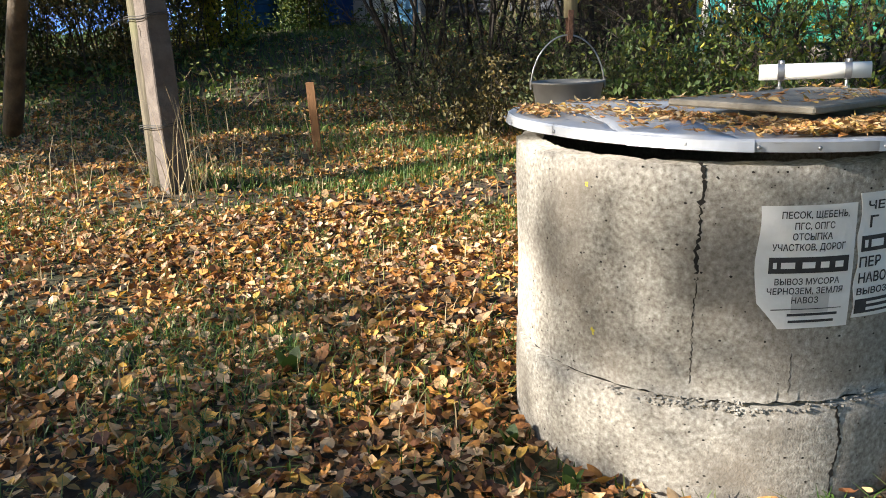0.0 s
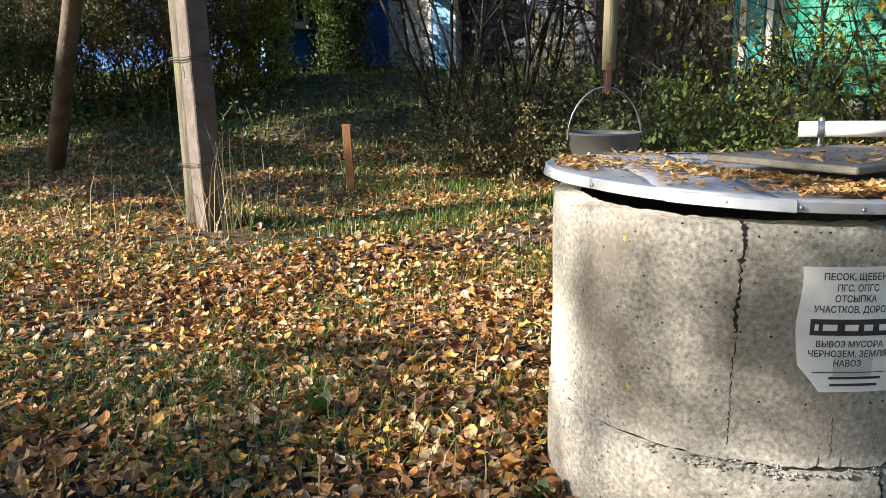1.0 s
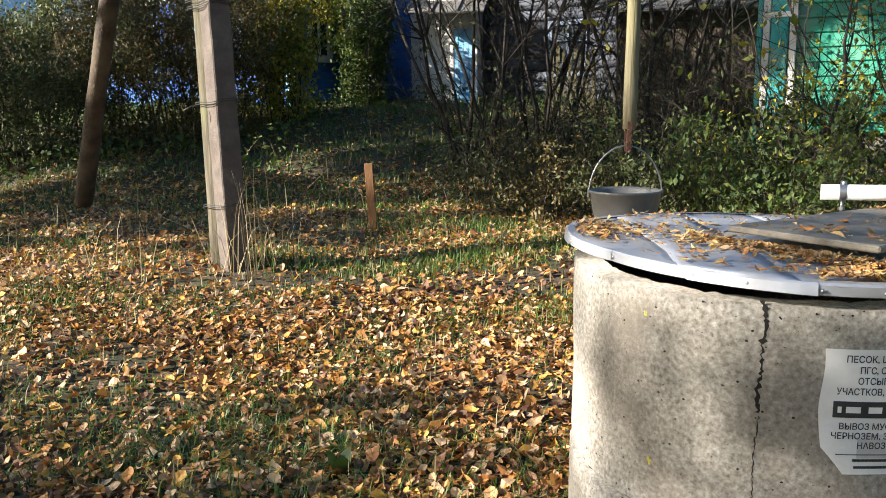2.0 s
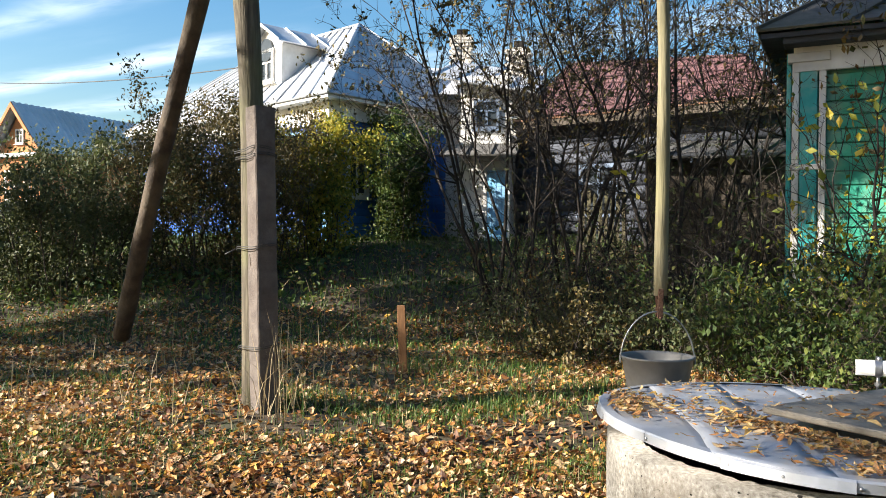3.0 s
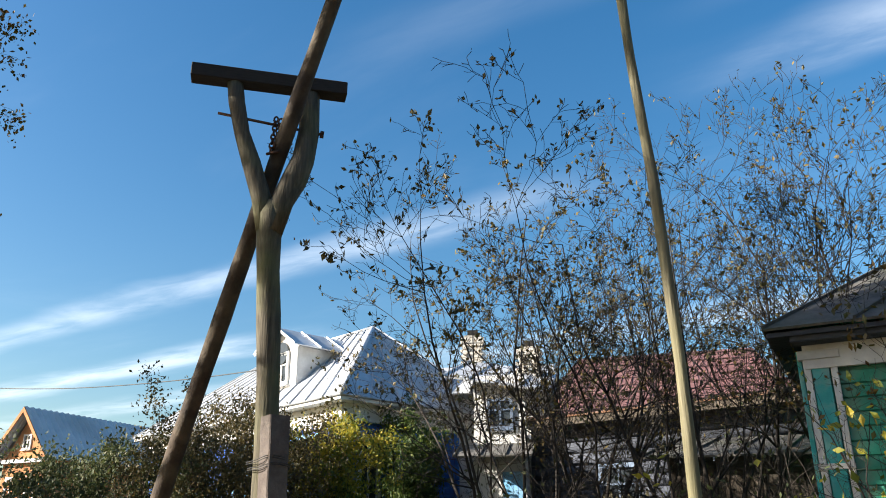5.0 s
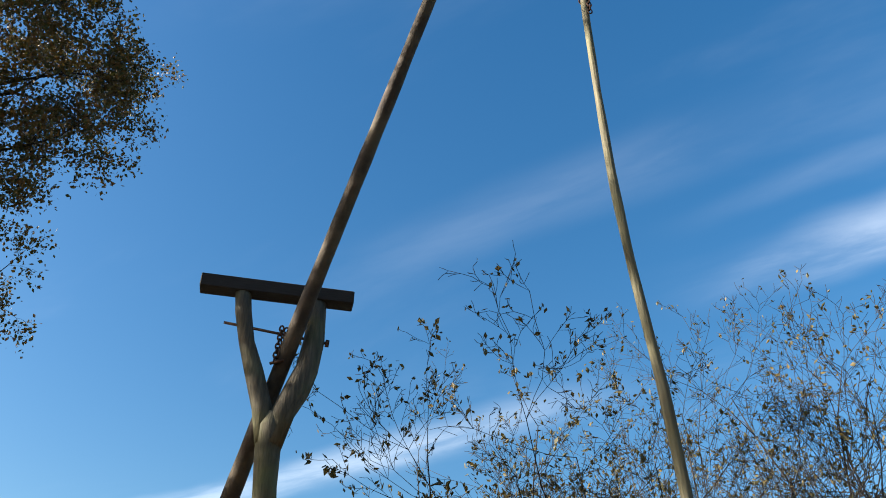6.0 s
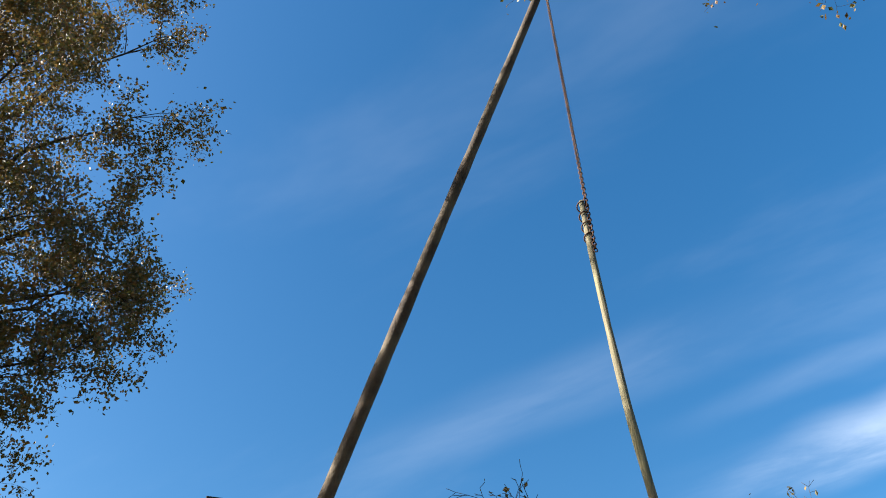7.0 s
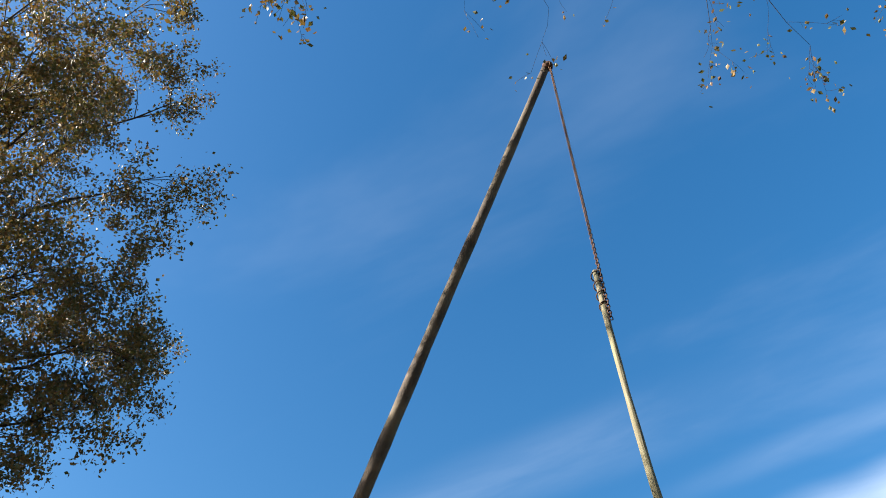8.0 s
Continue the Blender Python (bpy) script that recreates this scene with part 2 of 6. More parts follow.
    "glass": material("glass", [(0.02, 0.025, 0.03), (0.05, 0.06, 0.07)], 3, rough=0.08, bump=0),
    "fence_green": material("fence_green", [(0.01, 0.06, 0.045), (0.02, 0.09, 0.07)], 3, rough=0.5, bump=0.1, vary=0.1),
    "fence_grey": material("fence_grey", [(0.35, 0.35, 0.36), (0.5, 0.5, 0.5)], 3, rough=0.6, bump=0.1, vary=0.1),
    "bark": material("bark", [(0.014, 0.011, 0.009), (0.028, 0.022, 0.018), (0.055, 0.045, 0.035)], 14, rough=0.95, bump=0.5),
    "twig": material("twig", [(0.03, 0.022, 0.018), (0.08, 0.058, 0.045)], 8, rough=0.85, bump=0),
    "birch_bark": material("birch_bark", [(0.08, 0.07, 0.06), (0.45, 0.43, 0.40), (0.6, 0.58, 0.55)], 5, stretch=(1, 1, 3), rough=0.8, bump=0.3),
    "autumn_leaf": material("autumn_leaf", [(0.055, 0.06, 0.012), (0.085, 0.082, 0.016), (0.135, 0.088, 0.016), (0.19, 0.11, 0.024), (0.13, 0.062, 0.02)], 5, rough=0.55, bump=0, island=True, contrast=(0.0, 1.0), translucent=0.28),
    "green_leaf": material("green_leaf", [(0.026, 0.052, 0.011), (0.046, 0.085, 0.016), (0.085, 0.125, 0.024), (0.15, 0.17, 0.035)], 5, rough=0.62, bump=0, island=True, contrast=(0.0, 1.0), translucent=0.35),
    "yellow_leaf": material("yellow_leaf", [(0.09, 0.14, 0.02), (0.22, 0.24, 0.03), (0.42, 0.36, 0.04), (0.5, 0.38, 0.05)], 5, rough=0.62, bump=0, island=True, contrast=(0.0, 1.0), translucent=0.4),
    "dull_leaf": material("dull_leaf", [(0.045, 0.06, 0.02), (0.08, 0.10, 0.035), (0.14, 0.14, 0.055)], 5, rough=0.65, bump=0, island=True, contrast=(0.0, 1.0), translucent=0.3),
    "shrub_leaf": material("shrub_leaf", [(0.05, 0.045, 0.014), (0.10, 0.085, 0.024), (0.18, 0.12, 0.032)], 5, rough=0.6, bump=0, island=True, contrast=(0.0, 1.0), translucent=0.22),
    "lid_leaf": material("lid_leaf", [(0.16, 0.08, 0.035), (0.38, 0.22, 0.09), (0.52, 0.38, 0.21), (0.56, 0.36, 0.09), (0.30, 0.15, 0.06), (0.50, 0.22, 0.06)], 30, rough=0.6, bump=0.2, fine=80, island=True, contrast=(0.05, 0.95), translucent=0.15),
    "faded_blue": material("faded_blue", [(0.09, 0.13, 0.20), (0.16, 0.21, 0.29)], 5, rough=0.8, bump=0.2, vary=0.1, stain=(0.12, 0.12, 0.12), stain_amount=0.6, stain_scale=4),
    "wire": material("wire", [(0.02, 0.02, 0.02), (0.05, 0.045, 0.04)], 30, rough=0.6, bump=0),
    "yellow_paint": material("yellow_paint", [(0.5, 0.42, 0.04), (0.6, 0.52, 0.1)], 30, rough=0.8, bump=0.2),
    "whitewash": material("whitewash", [(0.55, 0.54, 0.52), (0.72, 0.71, 0.69)], 20, rough=0.9, bump=0.4),
}


# ---- mesh helpers ----
def link_mesh(name, me, mat, parent=None, label=""):
    me.materials.append(M[mat] if isinstance(mat, str) else mat)
    ob = new(name, me)
    if parent:
        ob.parent = parent
    if label:
        ob["label"] = label
    return ob


def part(name, bm, mat, parent=None, label="", smooth=False):
    """Links a bmesh as one mesh object under a thing or a part."""
    me = bpy.data.meshes.new(name)
    bmesh.ops.recalc_face_normals(bm, faces=bm.faces)
    bm.to_mesh(me)
    bm.free()
    if smooth:
        me.polygons.foreach_set("use_smooth", [True] * len(me.polygons))
    return link_mesh(name, me, mat, parent, label)


def arrays(name, verts, faces, mat, parent=None, label="", smooth=False):
    me = bpy.data.meshes.new(name)
    me.from_pydata(verts.tolist() if isinstance(verts, np.ndarray) else verts, [], faces.tolist() if isinstance(faces, np.ndarray) else faces)
    if smooth:
        me.polygons.foreach_set("use_smooth", [True] * len(me.polygons))
    return link_mesh(name, me, mat, parent, label)


def thing(name, label, category, at=(0, 0, 0), group="", kind="", turn=0.0):
    ob = new(name)
    ob.matrix_basis = Matrix.Translation(at) @ Matrix.Rotation(turn, 4, "Z")
    return tagged(ob, label, category, group, kind)


def box(bm, size, at=(0, 0, 0), turn=None, bevel=0.0):
    r = bmesh.ops.create_cube(bm, size=1)
    vs = r["verts"]
    m = Matrix.Translation(at) @ (turn.to_4x4() if turn else Matrix.Identity(4)) @ Matrix.Diagonal((*size, 1))
    bmesh.ops.transform(bm, matrix=m, verts=vs)
    if bevel:
        es = list({e for v in vs for e in v.link_edges})
        bmesh.ops.bevel(bm, geom=es, offset=bevel, segments=1, affect="EDGES")


def boxed(size, at=(0, 0, 0), turn=None, bevel=0.0):
    bm = bmesh.new()
    box(bm, size, at, turn, bevel)
    return bm


def prism(points, extrude):
    """A flat outline pushed out by a vector."""
    bm = bmesh.new()
    lo = [bm.verts.new(p) for p in points]
    hi = [bm.verts.new(Vector(p) + Vector(extrude)) for p in points]
    bm.faces.new(lo)
    bm.faces.new(hi[::-1])
    for i in range(len(lo)):
        j = (i + 1) % len(lo)
        bm.faces.new((lo[i], lo[j], hi[j], hi[i]))
    return bm


def tube_arrays(paths, seg=6):
    """Tubes along polylines [(point, radius), ...], as verts and faces."""
    V, F = [], []
    ring = [(math.cos(2 * math.pi * k / seg), math.sin(2 * math.pi * k / seg)) for k in range(seg)]
    for path in paths:
        base = len(V)
        s = None
        for i, (p, r) in enumerate(path):
            a = path[max(0, i - 1)][0]
            b = path[min(len(path) - 1, i + 1)][0]
            d = (Vector(b) - Vector(a)).normalized()
            if s is not None:
                s = s - d * s.dot(d)
            if s is None or s.length < 0.05:
                s = d.cross(Vector((0.0, 0.0, 1.0)))
                if s.length < 0.15:
                    s = d.cross(Vector((1.0, 0.0, 0.0)))
            s.normalize()
            u = s.cross(d)
            for c, q in ring:
                V.append((p[0] + r * (c * s.x + q * u.x), p[1] + r * (c * s.y + q * u.y), p[2] + r * (c * s.z + q * u.z)))
        for i in range(len(path) - 1):
            for k in range(seg):
                a0 = base + i * seg + k
                a1 = base + i * seg + (k + 1) % seg
                F.append((a0, a1, a1 + seg, a0 + seg))
        F.append(tuple(base + k for k in range(seg))[::-1])
        F.append(tuple(base + (len(path) - 1) * seg + k for k in range(seg)))
    return V, F


def tube(name, paths, mat, parent=None, label="", seg=8, smooth=True):
    V, F = tube_arrays(paths, seg)
    return arrays(name, V, F, mat, parent, label, smooth)


def knotty(a, b, r0, r1, steps=22, wobble=0.02, seed=1, swell=0.08):
    """A hand-hewn pole from a to b: slightly crooked, uneven in girth."""
    rnd = random.Random(seed)
    a, b = Vector(a), Vector(b)
    ph = [rnd.uniform(0, 6.28) for _ in range(4)]
    out = []
    for i in range(steps + 1):
        s = i / steps
        e = math.sin(math.pi * s) ** 0.5
        off = Vector((math.sin(5 * s + ph[0]) + 0.4 * math.sin(13 * s + ph[1]), math.sin(6 * s + ph[2]) + 0.4 * math.sin(15 * s + ph[3]), 0)) * wobble * e
        r = (r0 + (r1 - r0) * s) * (1 + swell * (rnd.random() - 0.5) * 2)
        out.append((a.lerp(b, s) + off, r))
    return out


def leaves(points, size, rng, flat=0.0, droop=0.25, shape=0.55):
    """Leaf blades of four folded faces at the points (N x 3). flat: 1 lies level, 0 hangs any way."""
    n = len(points)
    yaw = rng.uniform(0, 2 * np.pi, n)
    tilt = rng.normal(0, 1, n) * (1 - flat) * 0.9 + rng.normal(0, 0.28, n) * flat
    roll = rng.normal(0, 1, n) * (1 - flat) * 0.9 + rng.normal(0, 0.32, n) * flat
    s = size * rng.uniform(0.6, 1.25, n)
    w = shape * rng.uniform(0.75, 1.2, n)
    curl = droop * rng.uniform(-0.4, 1.6, n)
    base = np.zeros((n, 6, 3))
    xs = [0.0, 0.42, 0.40, 1.0, 0.40, 0.42]
    for k, (x, y) in enumerate(((-0.5, 0), (-0.05, 0.5), (-0.05, 0), (0.55, 0), (-0.05, -0.5), (0.25, 0))):
        base[:, k, 0] = x
        base[:, k, 1] = y * w
        base[:, k, 2] = curl * (abs(y) * 0.7 + (0.35 if k in (0, 3) else 0))
    base *= s[:, None, None]
    cy, sy, ct, st, cr, sr = np.cos(yaw), np.sin(yaw), np.cos(tilt), np.sin(tilt), np.cos(roll), np.sin(roll)
    x, y, z = base[..., 0], base[..., 1], base[..., 2]
    y, z = y * cr[:, None] - z * sr[:, None], y * sr[:, None] + z * cr[:, None]
    x, z = x * ct[:, None] + z * st[:, None], -x * st[:, None] + z * ct[:, None]
    x, y = x * cy[:, None] - y * sy[:, None], x * sy[:, None] + y * cy[:, None]
    V = (np.stack([x, y, z], -1) + np.asarray(points)[:, None, :]).reshape(-1, 3)
    o = (np.arange(n) * 6)[:, None]
    F = np.concatenate([o + np.array([[0, 2, 1]]), o + np.array([[0, 4, 2]]), o + np.array([[1, 2, 3]]), o + np.array([[2, 4, 3]])])
    return V, F


def whole_leaves(points, size, rng, flat=0.85, droop=0.5, shape=0.8, lift=0.42):
    """Fallen leaves with a pointed oval outline, folded at the midrib and curled: eight faces each."""
    n = len(points)
    out = ((-0.5, 0.0), (-0.33, 0.36), (-0.02, 0.5), (0.28, 0.30), (0.62, 0.0), (0.28, -0.30), (-0.02, -0.5), (-0.33, -0.36), (0.0, 0.0))
    yaw = rng.uniform(0, 2 * np.pi, n)
    tilt, roll = rng.normal(0, lift, n) + (1 - flat) * rng.normal(0, 0.6, n), rng.normal(0, lift + 0.03, n)
    s = size * rng.uniform(0.5, 1.35, n)
    w = shape * rng.uniform(0.65, 1.15, n)
    cu, cv = droop * rng.normal(0.35, 0.7, n), droop * rng.normal(0.35, 0.6, n)
    base = np.zeros((n, 9, 3))
    for k, (x, y) in enumerate(out):
        jog = rng.normal(0, 0.035, n) if k < 8 else 0
        base[:, k, 0] = x + jog
        base[:, k, 1] = (y + (jog if k not in (0, 4) else 0)) * w
        base[:, k, 2] = cu * y * y * 1.6 + cv * x * x * 1.3
    base *= s[:, None, None]
    cy, sy, ct, st, cr, sr = np.cos(yaw), np.sin(yaw), np.cos(tilt), np.sin(tilt), np.cos(roll), np.sin(roll)
    x, y, z = base[..., 0], base[..., 1], base[..., 2]
    y, z = y * cr[:, None] - z * sr[:, None], y * sr[:, None] + z * cr[:, None]
    x, z = x * ct[:, None] + z * st[:, None], -x * st[:, None] + z * ct[:, None]
    x, y = x * cy[:, None] - y * sy[:, None], x * sy[:, None] + y * cy[:, None]
    V = (np.stack([x, y, z], -1) + np.asarray(points)[:, None, :]).reshape(-1, 3)
    o = (np.arange(n) * 9)[:, None]
    F = np.concatenate([o + np.array([[k, (k + 1) % 8, 8]]) for k in range(8)])
    return V, F


def blades(points, height, rng, width=0.006, lean=0.5):
    """Blades of grass, each a bent tapering strip."""
    n = len(points)
    h = height * rng.uniform(0.45, 1.3, n)
    yaw = rng.uniform(0, 2 * np.pi, n)
    ln = np.abs(rng.normal(0, lean, n)) * h
    dx, dy = np.cos(yaw), np.sin(yaw)
    wx, wy = -dy * width, dx * width
    p = np.asarray(points)
    rows = []
    for s, f, wd in ((0, 0, 1), (0.6, 0.36, 0.8), (1, 1, 0.0)):
        c = p + np.stack([dx * ln * f, dy * ln * f, h * s * (1 - 0.25 * f * np.minimum(1, ln / h))], -1)
        off = np.stack([wx * wd, wy * wd, 0 * wx], -1)
        rows += [c - off, c + off] if wd else [c]
    V = np.stack(rows, 1).reshape(-1, 3)
    o = (np.arange(n) * 5)[:, None]
    F = [tuple(q) for q in (o + np.array([[0, 1, 3, 2]])).tolist()] + [tuple(q) for q in (o + np.array([[2, 3, 4]])).tolist()]
    return V, F


def smooth_step(a, b, v):
    t = np.clip((v - a) / (b - a), 0, 1)
    return t * t * (3 - 2 * t)


def height(x, y):
    """The lie of the land: level round the well, a low bank up to the houses."""
    x, y = np.asarray(x, float), np.asarray(y, float)
    bank = 1.3 * smooth_step(8.2, 17.0, y + 0.06 * x) * (0.45 + 0.55 * smooth_step(-17, -6, x))
    bumps = 0.035 * np.sin(1.1 * x + 0.4 * y) * np.sin(0.9 * y - 0.3 * x) + 0.02 * np.sin(2.7 * x + 1.3) * np.sin(2.3 * y)
    bank = bank + 0.12 * smooth_step(3.6, 5.6, y - 0.15 * x)
    near = smooth_step(0.5, 1.5, np.hypot(x - 0.78, y - 2.29))
    return bank + bumps * near

# ---- ground ----
def spread(lo, hi, step, far, growth=1.35):
    mid = list(np.arange(lo, hi + 1e-6, step))
    left, right, d = [], [], step
    a, b = lo, hi
    while b < far:
        d *= growth
        a, b = a - d, b + d
        left.append(a)
        right.append(b)
    return np.array(left[::-1] + mid + right)


gx, gy = spread(-14, 9, 0.22, 2500), spread(-4, 20, 0.22, 2500)
GX, GY = np.meshgrid(gx, gy, indexing="ij")
GV = np.stack([GX, GY, height(GX, GY) + 0.012 * np.sin(9 * GX + 3 * np.sin(4 * GY)) * np.sin(8 * GY)], -1).reshape(-1, 3)
ny = len(gy)
GI = (np.arange(len(gx) - 1)[:, None] * ny + np.arange(ny - 1)[None, :]).reshape(-1, 1)
ground = arrays("ground", GV, GI + np.array([[0, ny, ny + 1, 1]]), "soil", smooth=True)
tagged(ground, "bare brown soil under leaves and grass", "ground", kind="structure")

# ---- the well ----
WX, WY, RING_R, RING_TOP, JOINT = 0.781, 2.279, 0.57, 0.833, 0.272


def ring_wall(z0, z1, r_out, r_in, seed, chips):
    """A cast concrete well ring: chipped rims, slightly uneven wall."""
    rnd = np.random.default_rng(seed)
    nu, nv = 144, 14
    V, F = [], []
    for side in (0, 1):
        for j in range(nv + 1):
            for i in range(nu):
                a = 2 * math.pi * i / nu
                s = j / nv
                z = z0 + (z1 - z0) * s
                r = r_out if side == 0 else r_in
                r += 0.0035 * math.sin(3 * a + seed) + 0.002 * math.sin(11 * a + 7 * s)
                if j in (0, nv):
                    k = chips * max(0.0, noise.noise(Vector((a * 26, seed, j))) + 0.1)
                    r += -k if side == 0 else k
                    z += (-1 if j == nv else 1) * (0.35 * k + 0.5 * chips * max(0.0, noise.noise(Vector((a * 13, seed + 5, j)))))
                V.append((WX + r * math.cos(a), WY + r * math.sin(a), z))
    n = nu * (nv + 1)
    for side in (0, 1):
        for j in range(nv):
            for i in range(nu):
                a0, a1 = side * n + j * nu + i, side * n + j * nu + (i + 1) % nu
                F.append((a0, a1, a1 + nu, a0 + nu))
    for j in (0, nv):
        for i in range(nu):
            a0, a1 = j * nu + i, j * nu + (i + 1) % nu
            F.append((a0, a1, a1 + n, a0 + n))
    return V, F


well = thing("concrete_well", "round grey well of weathered cracked concrete rings", "well", (0, 0, 0))
V, F = ring_wall(JOINT + 0.005, RING_TOP, RING_R, 0.49, 1, 0.017)
arrays("upper_ring", V, F, "concrete", well, "upper ring, weathered grey-beige concrete", True)
V, F = ring_wall(-0.6, JOINT - 0.005, RING_R + 0.006, 0.49, 2, 0.014)
arrays("lower_ring", V, F, "concrete", well, "lower ring sunk in the ground", True)
V, F = ring_wall(JOINT - 0.022, JOINT + 0.02, RING_R - 0.022, 0.50, 3, 0.0)
arrays("joint_mortar", V, F, "crack", well, "dark crumbled joint between the rings", True)


# ---- lid of the well ----
LID_R, LID_Z = 0.607, 0.872
LID_TILT = Matrix.Rotation(radians(1.4), 4, "Y") @ Matrix.Rotation(radians(-0.2), 4, "X")
lid = thing("well_cover", "round sheet-tin well lid with riveted rim and strewn leaves", "lid", (0.787, 2.29, LID_Z))
lid.matrix_basis = lid.matrix_basis @ LID_TILT


def lid_reach(a):
    """How far the hand-cut lid reaches from its middle at an angle: a corner sticks out, a side falls short."""
    d = math.degrees(a) % 360
    return float(np.interp(d, [0, 60, 110, 140, 159, 176, 195, 215, 238, 262, 300, 360], [0.60, 0.60, 0.592, 0.60, 0.622, 0.59, 0.562, 0.562, 0.586, 0.607, 0.60, 0.60]))


def lid_sheet(x0, x1, lift):
    """One strip of the tin top, cut to the round, gently dented."""
    bm = bmesh.new()
    ys = 26
    cols = []
    for i in range(7):
        x = x0 + (x1 - x0) * i / 6
        half = math.sqrt(max(0.0, LID_R**2 - x * x))
        col = []
        for j in range(ys + 1):
            y = -half + 2 * half * j / ys
            cone = 0.010 * (1 - math.hypot(x, y) / LID_R)
            z = cone + lift + 0.006 * noise.noise(Vector((x * 5, y * 5, 3)))
            col.append(bm.verts.new((x, y, z)))
        cols.append(col)
    for i in range(6):
        for j in range(ys):
            bm.faces.new((cols[i][j], cols[i + 1][j], cols[i + 1][j + 1], cols[i][j + 1]))
    for v in bm.verts:
        k = lid_reach(math.atan2(v.co.y, v.co.x)) / LID_R
        v.co.x, v.co.y = v.co.x * k, v.co.y * k
    r = bmesh.ops.extrude_face_region(bm, geom=bm.faces[:])
    bmesh.ops.translate(bm, vec=(0, 0, -0.004), verts=[v for v in r["geom"] if isinstance(v, bmesh.types.BMVert)])
    return bm


cuts = [-0.605, -0.39, -0.16, 0.09, 0.34, 0.605]
for i in range(5):
    part("tin_sheet", lid_sheet(cuts[i] - (0.012 if i else 0), cuts[i + 1], 0.012 + 0.004 * (i % 2)), "tin", lid, "", True)
# wooden deck below the tin
bm = bmesh.new()
bmesh.ops.create_cone(bm, segments=72, cap_ends=True, radius1=0.47, radius2=0.47, depth=0.03, matrix=Matrix.Translation((0, 0, -0.012)))
part("deck", bm, "board_dark", lid, "very dark boards under the tin")
# folded tin edge in bent lengths
for k in range(14):
    a0, a1 = 2 * math.pi * k / 14, 2 * math.pi * (k + 1) / 14 + 0.012
    bm = bmesh.new()
    prev = None
    wob = 0.004 * math.sin(k * 2.3)
    for i in range(9):
        a = a0 + (a1 - a0) * i / 8
        c, s = math.cos(a), math.sin(a)
        out = lid_reach(a0) + (lid_reach(a1) - lid_reach(a0)) * i / 8 + 0.004 + 0.002 * (k % 2)
        ring = [bm.verts.new((c * q, s * q, z)) for q, z in ((out - 0.03, 0.017), (out - 0.004, 0.016), (out, 0.011), (out + 0.002 + wob, -0.011), (out - 0.002 + wob, -0.011), (out - 0.007, 0.008))]
        if prev:
            for q in range(6):
                bm.faces.new((prev[q], ring[q], ring[(q + 1) % 6], prev[(q + 1) % 6]))
        prev = ring
    part("rim_strip", bm, "tin", lid)
    for f in (0.06, 0.5):
        a = a0 + (a1 - a0) * f
        bm = bmesh.new()
        bmesh.ops.create_icosphere(bm, subdivisions=1, radius=0.0055)
        bmesh.ops.transform(bm, verts=bm.verts, matrix=Matrix.Translation((math.cos(a) * (lid_reach(a) + 0.007), math.sin(a) * (lid_reach(a) + 0.007), -0.001)) @ Matrix.Rotation(a, 4, "Z") @ Matrix.Diagonal((0.5, 1, 1, 1)))
        part("rivet", bm, "steel", lid, "", True)
# hatch board and its handle of white pipe held by clamps
HT = Matrix.Rotation(radians(40), 3, "Z")
hatch = part("hatch", boxed((0.80, 0.40, 0.018), (0.255, 0.0, 0.058), HT, 0.004), "board_grey", lid, "flat grey-brown hatch board")
part("hatch_edge", boxed((0.03, 0.40, 0.014), (0.255 + 0.41 * 0.766, 0.41 * 0.643, 0.056), HT, 0.003), "tin", hatch, "bent tin edging")
pipe_a, pipe_b = Vector((0.265, 0.425, 0.112)), Vector((0.575, 0.31, 0.124))
d = (pipe_b - pipe_a).normalized()
bm = bmesh.new()
turn = d.to_track_quat("Z", "Y").to_matrix().to_4x4()
for r in (0.0255, 0.021):
    bmesh.ops.create_cone(bm, segments=28, cap_ends=False, radius1=r, radius2=r, depth=(pipe_b - pipe_a).length, matrix=Matrix.Translation((pipe_a + pipe_b) / 2) @ turn)
es = [e for e in bm.edges if e.is_boundary]
bmesh.ops.bridge_loops(bm, edges=[e for e in es if (Vector(e.verts[0].co) - pipe_a).length < 0.06])
bmesh.ops.bridge_loops(bm, edges=[e for e in es if e.is_valid and e.is_boundary and (Vector(e.verts[0].co) - pipe_b).length < 0.06])
part("handle_pipe", bm, "white_plastic", lid, "white plastic pipe handle", True)
for f in (0.2, 0.8):
    c = pipe_a.lerp(pipe_b, f)
    bm = bmesh.new()
    bmesh.ops.create_cone(bm, segments=24, cap_ends=False, radius1=0.0278, radius2=0.0278, depth=0.02, matrix=Matrix.Translation(c) @ turn)
    bmesh.ops.create_cone(bm, segments=24, cap_ends=False, radius1=0.0262, radius2=0.0262, depth=0.02, matrix=Matrix.Translation(c) @ turn)
    box(bm, (0.012, 0.022, 0.014), c + Vector((0, 0, 0.03)))
    cl = part("clamp", bm, "steel", lid, "steel pipe clamp", True)
    tube("bolt", [[(c + Vector((0, 0, -0.07)), 0.005), (c + Vector((0, 0, -0.022)), 0.005)]], "steel", cl, "", 8)
    tube("nut", [[(c + Vector((0, 0, -0.058)), 0.011), (c + Vector((0, 0, -0.048)), 0.011)]], "steel", cl, "", 6, False)

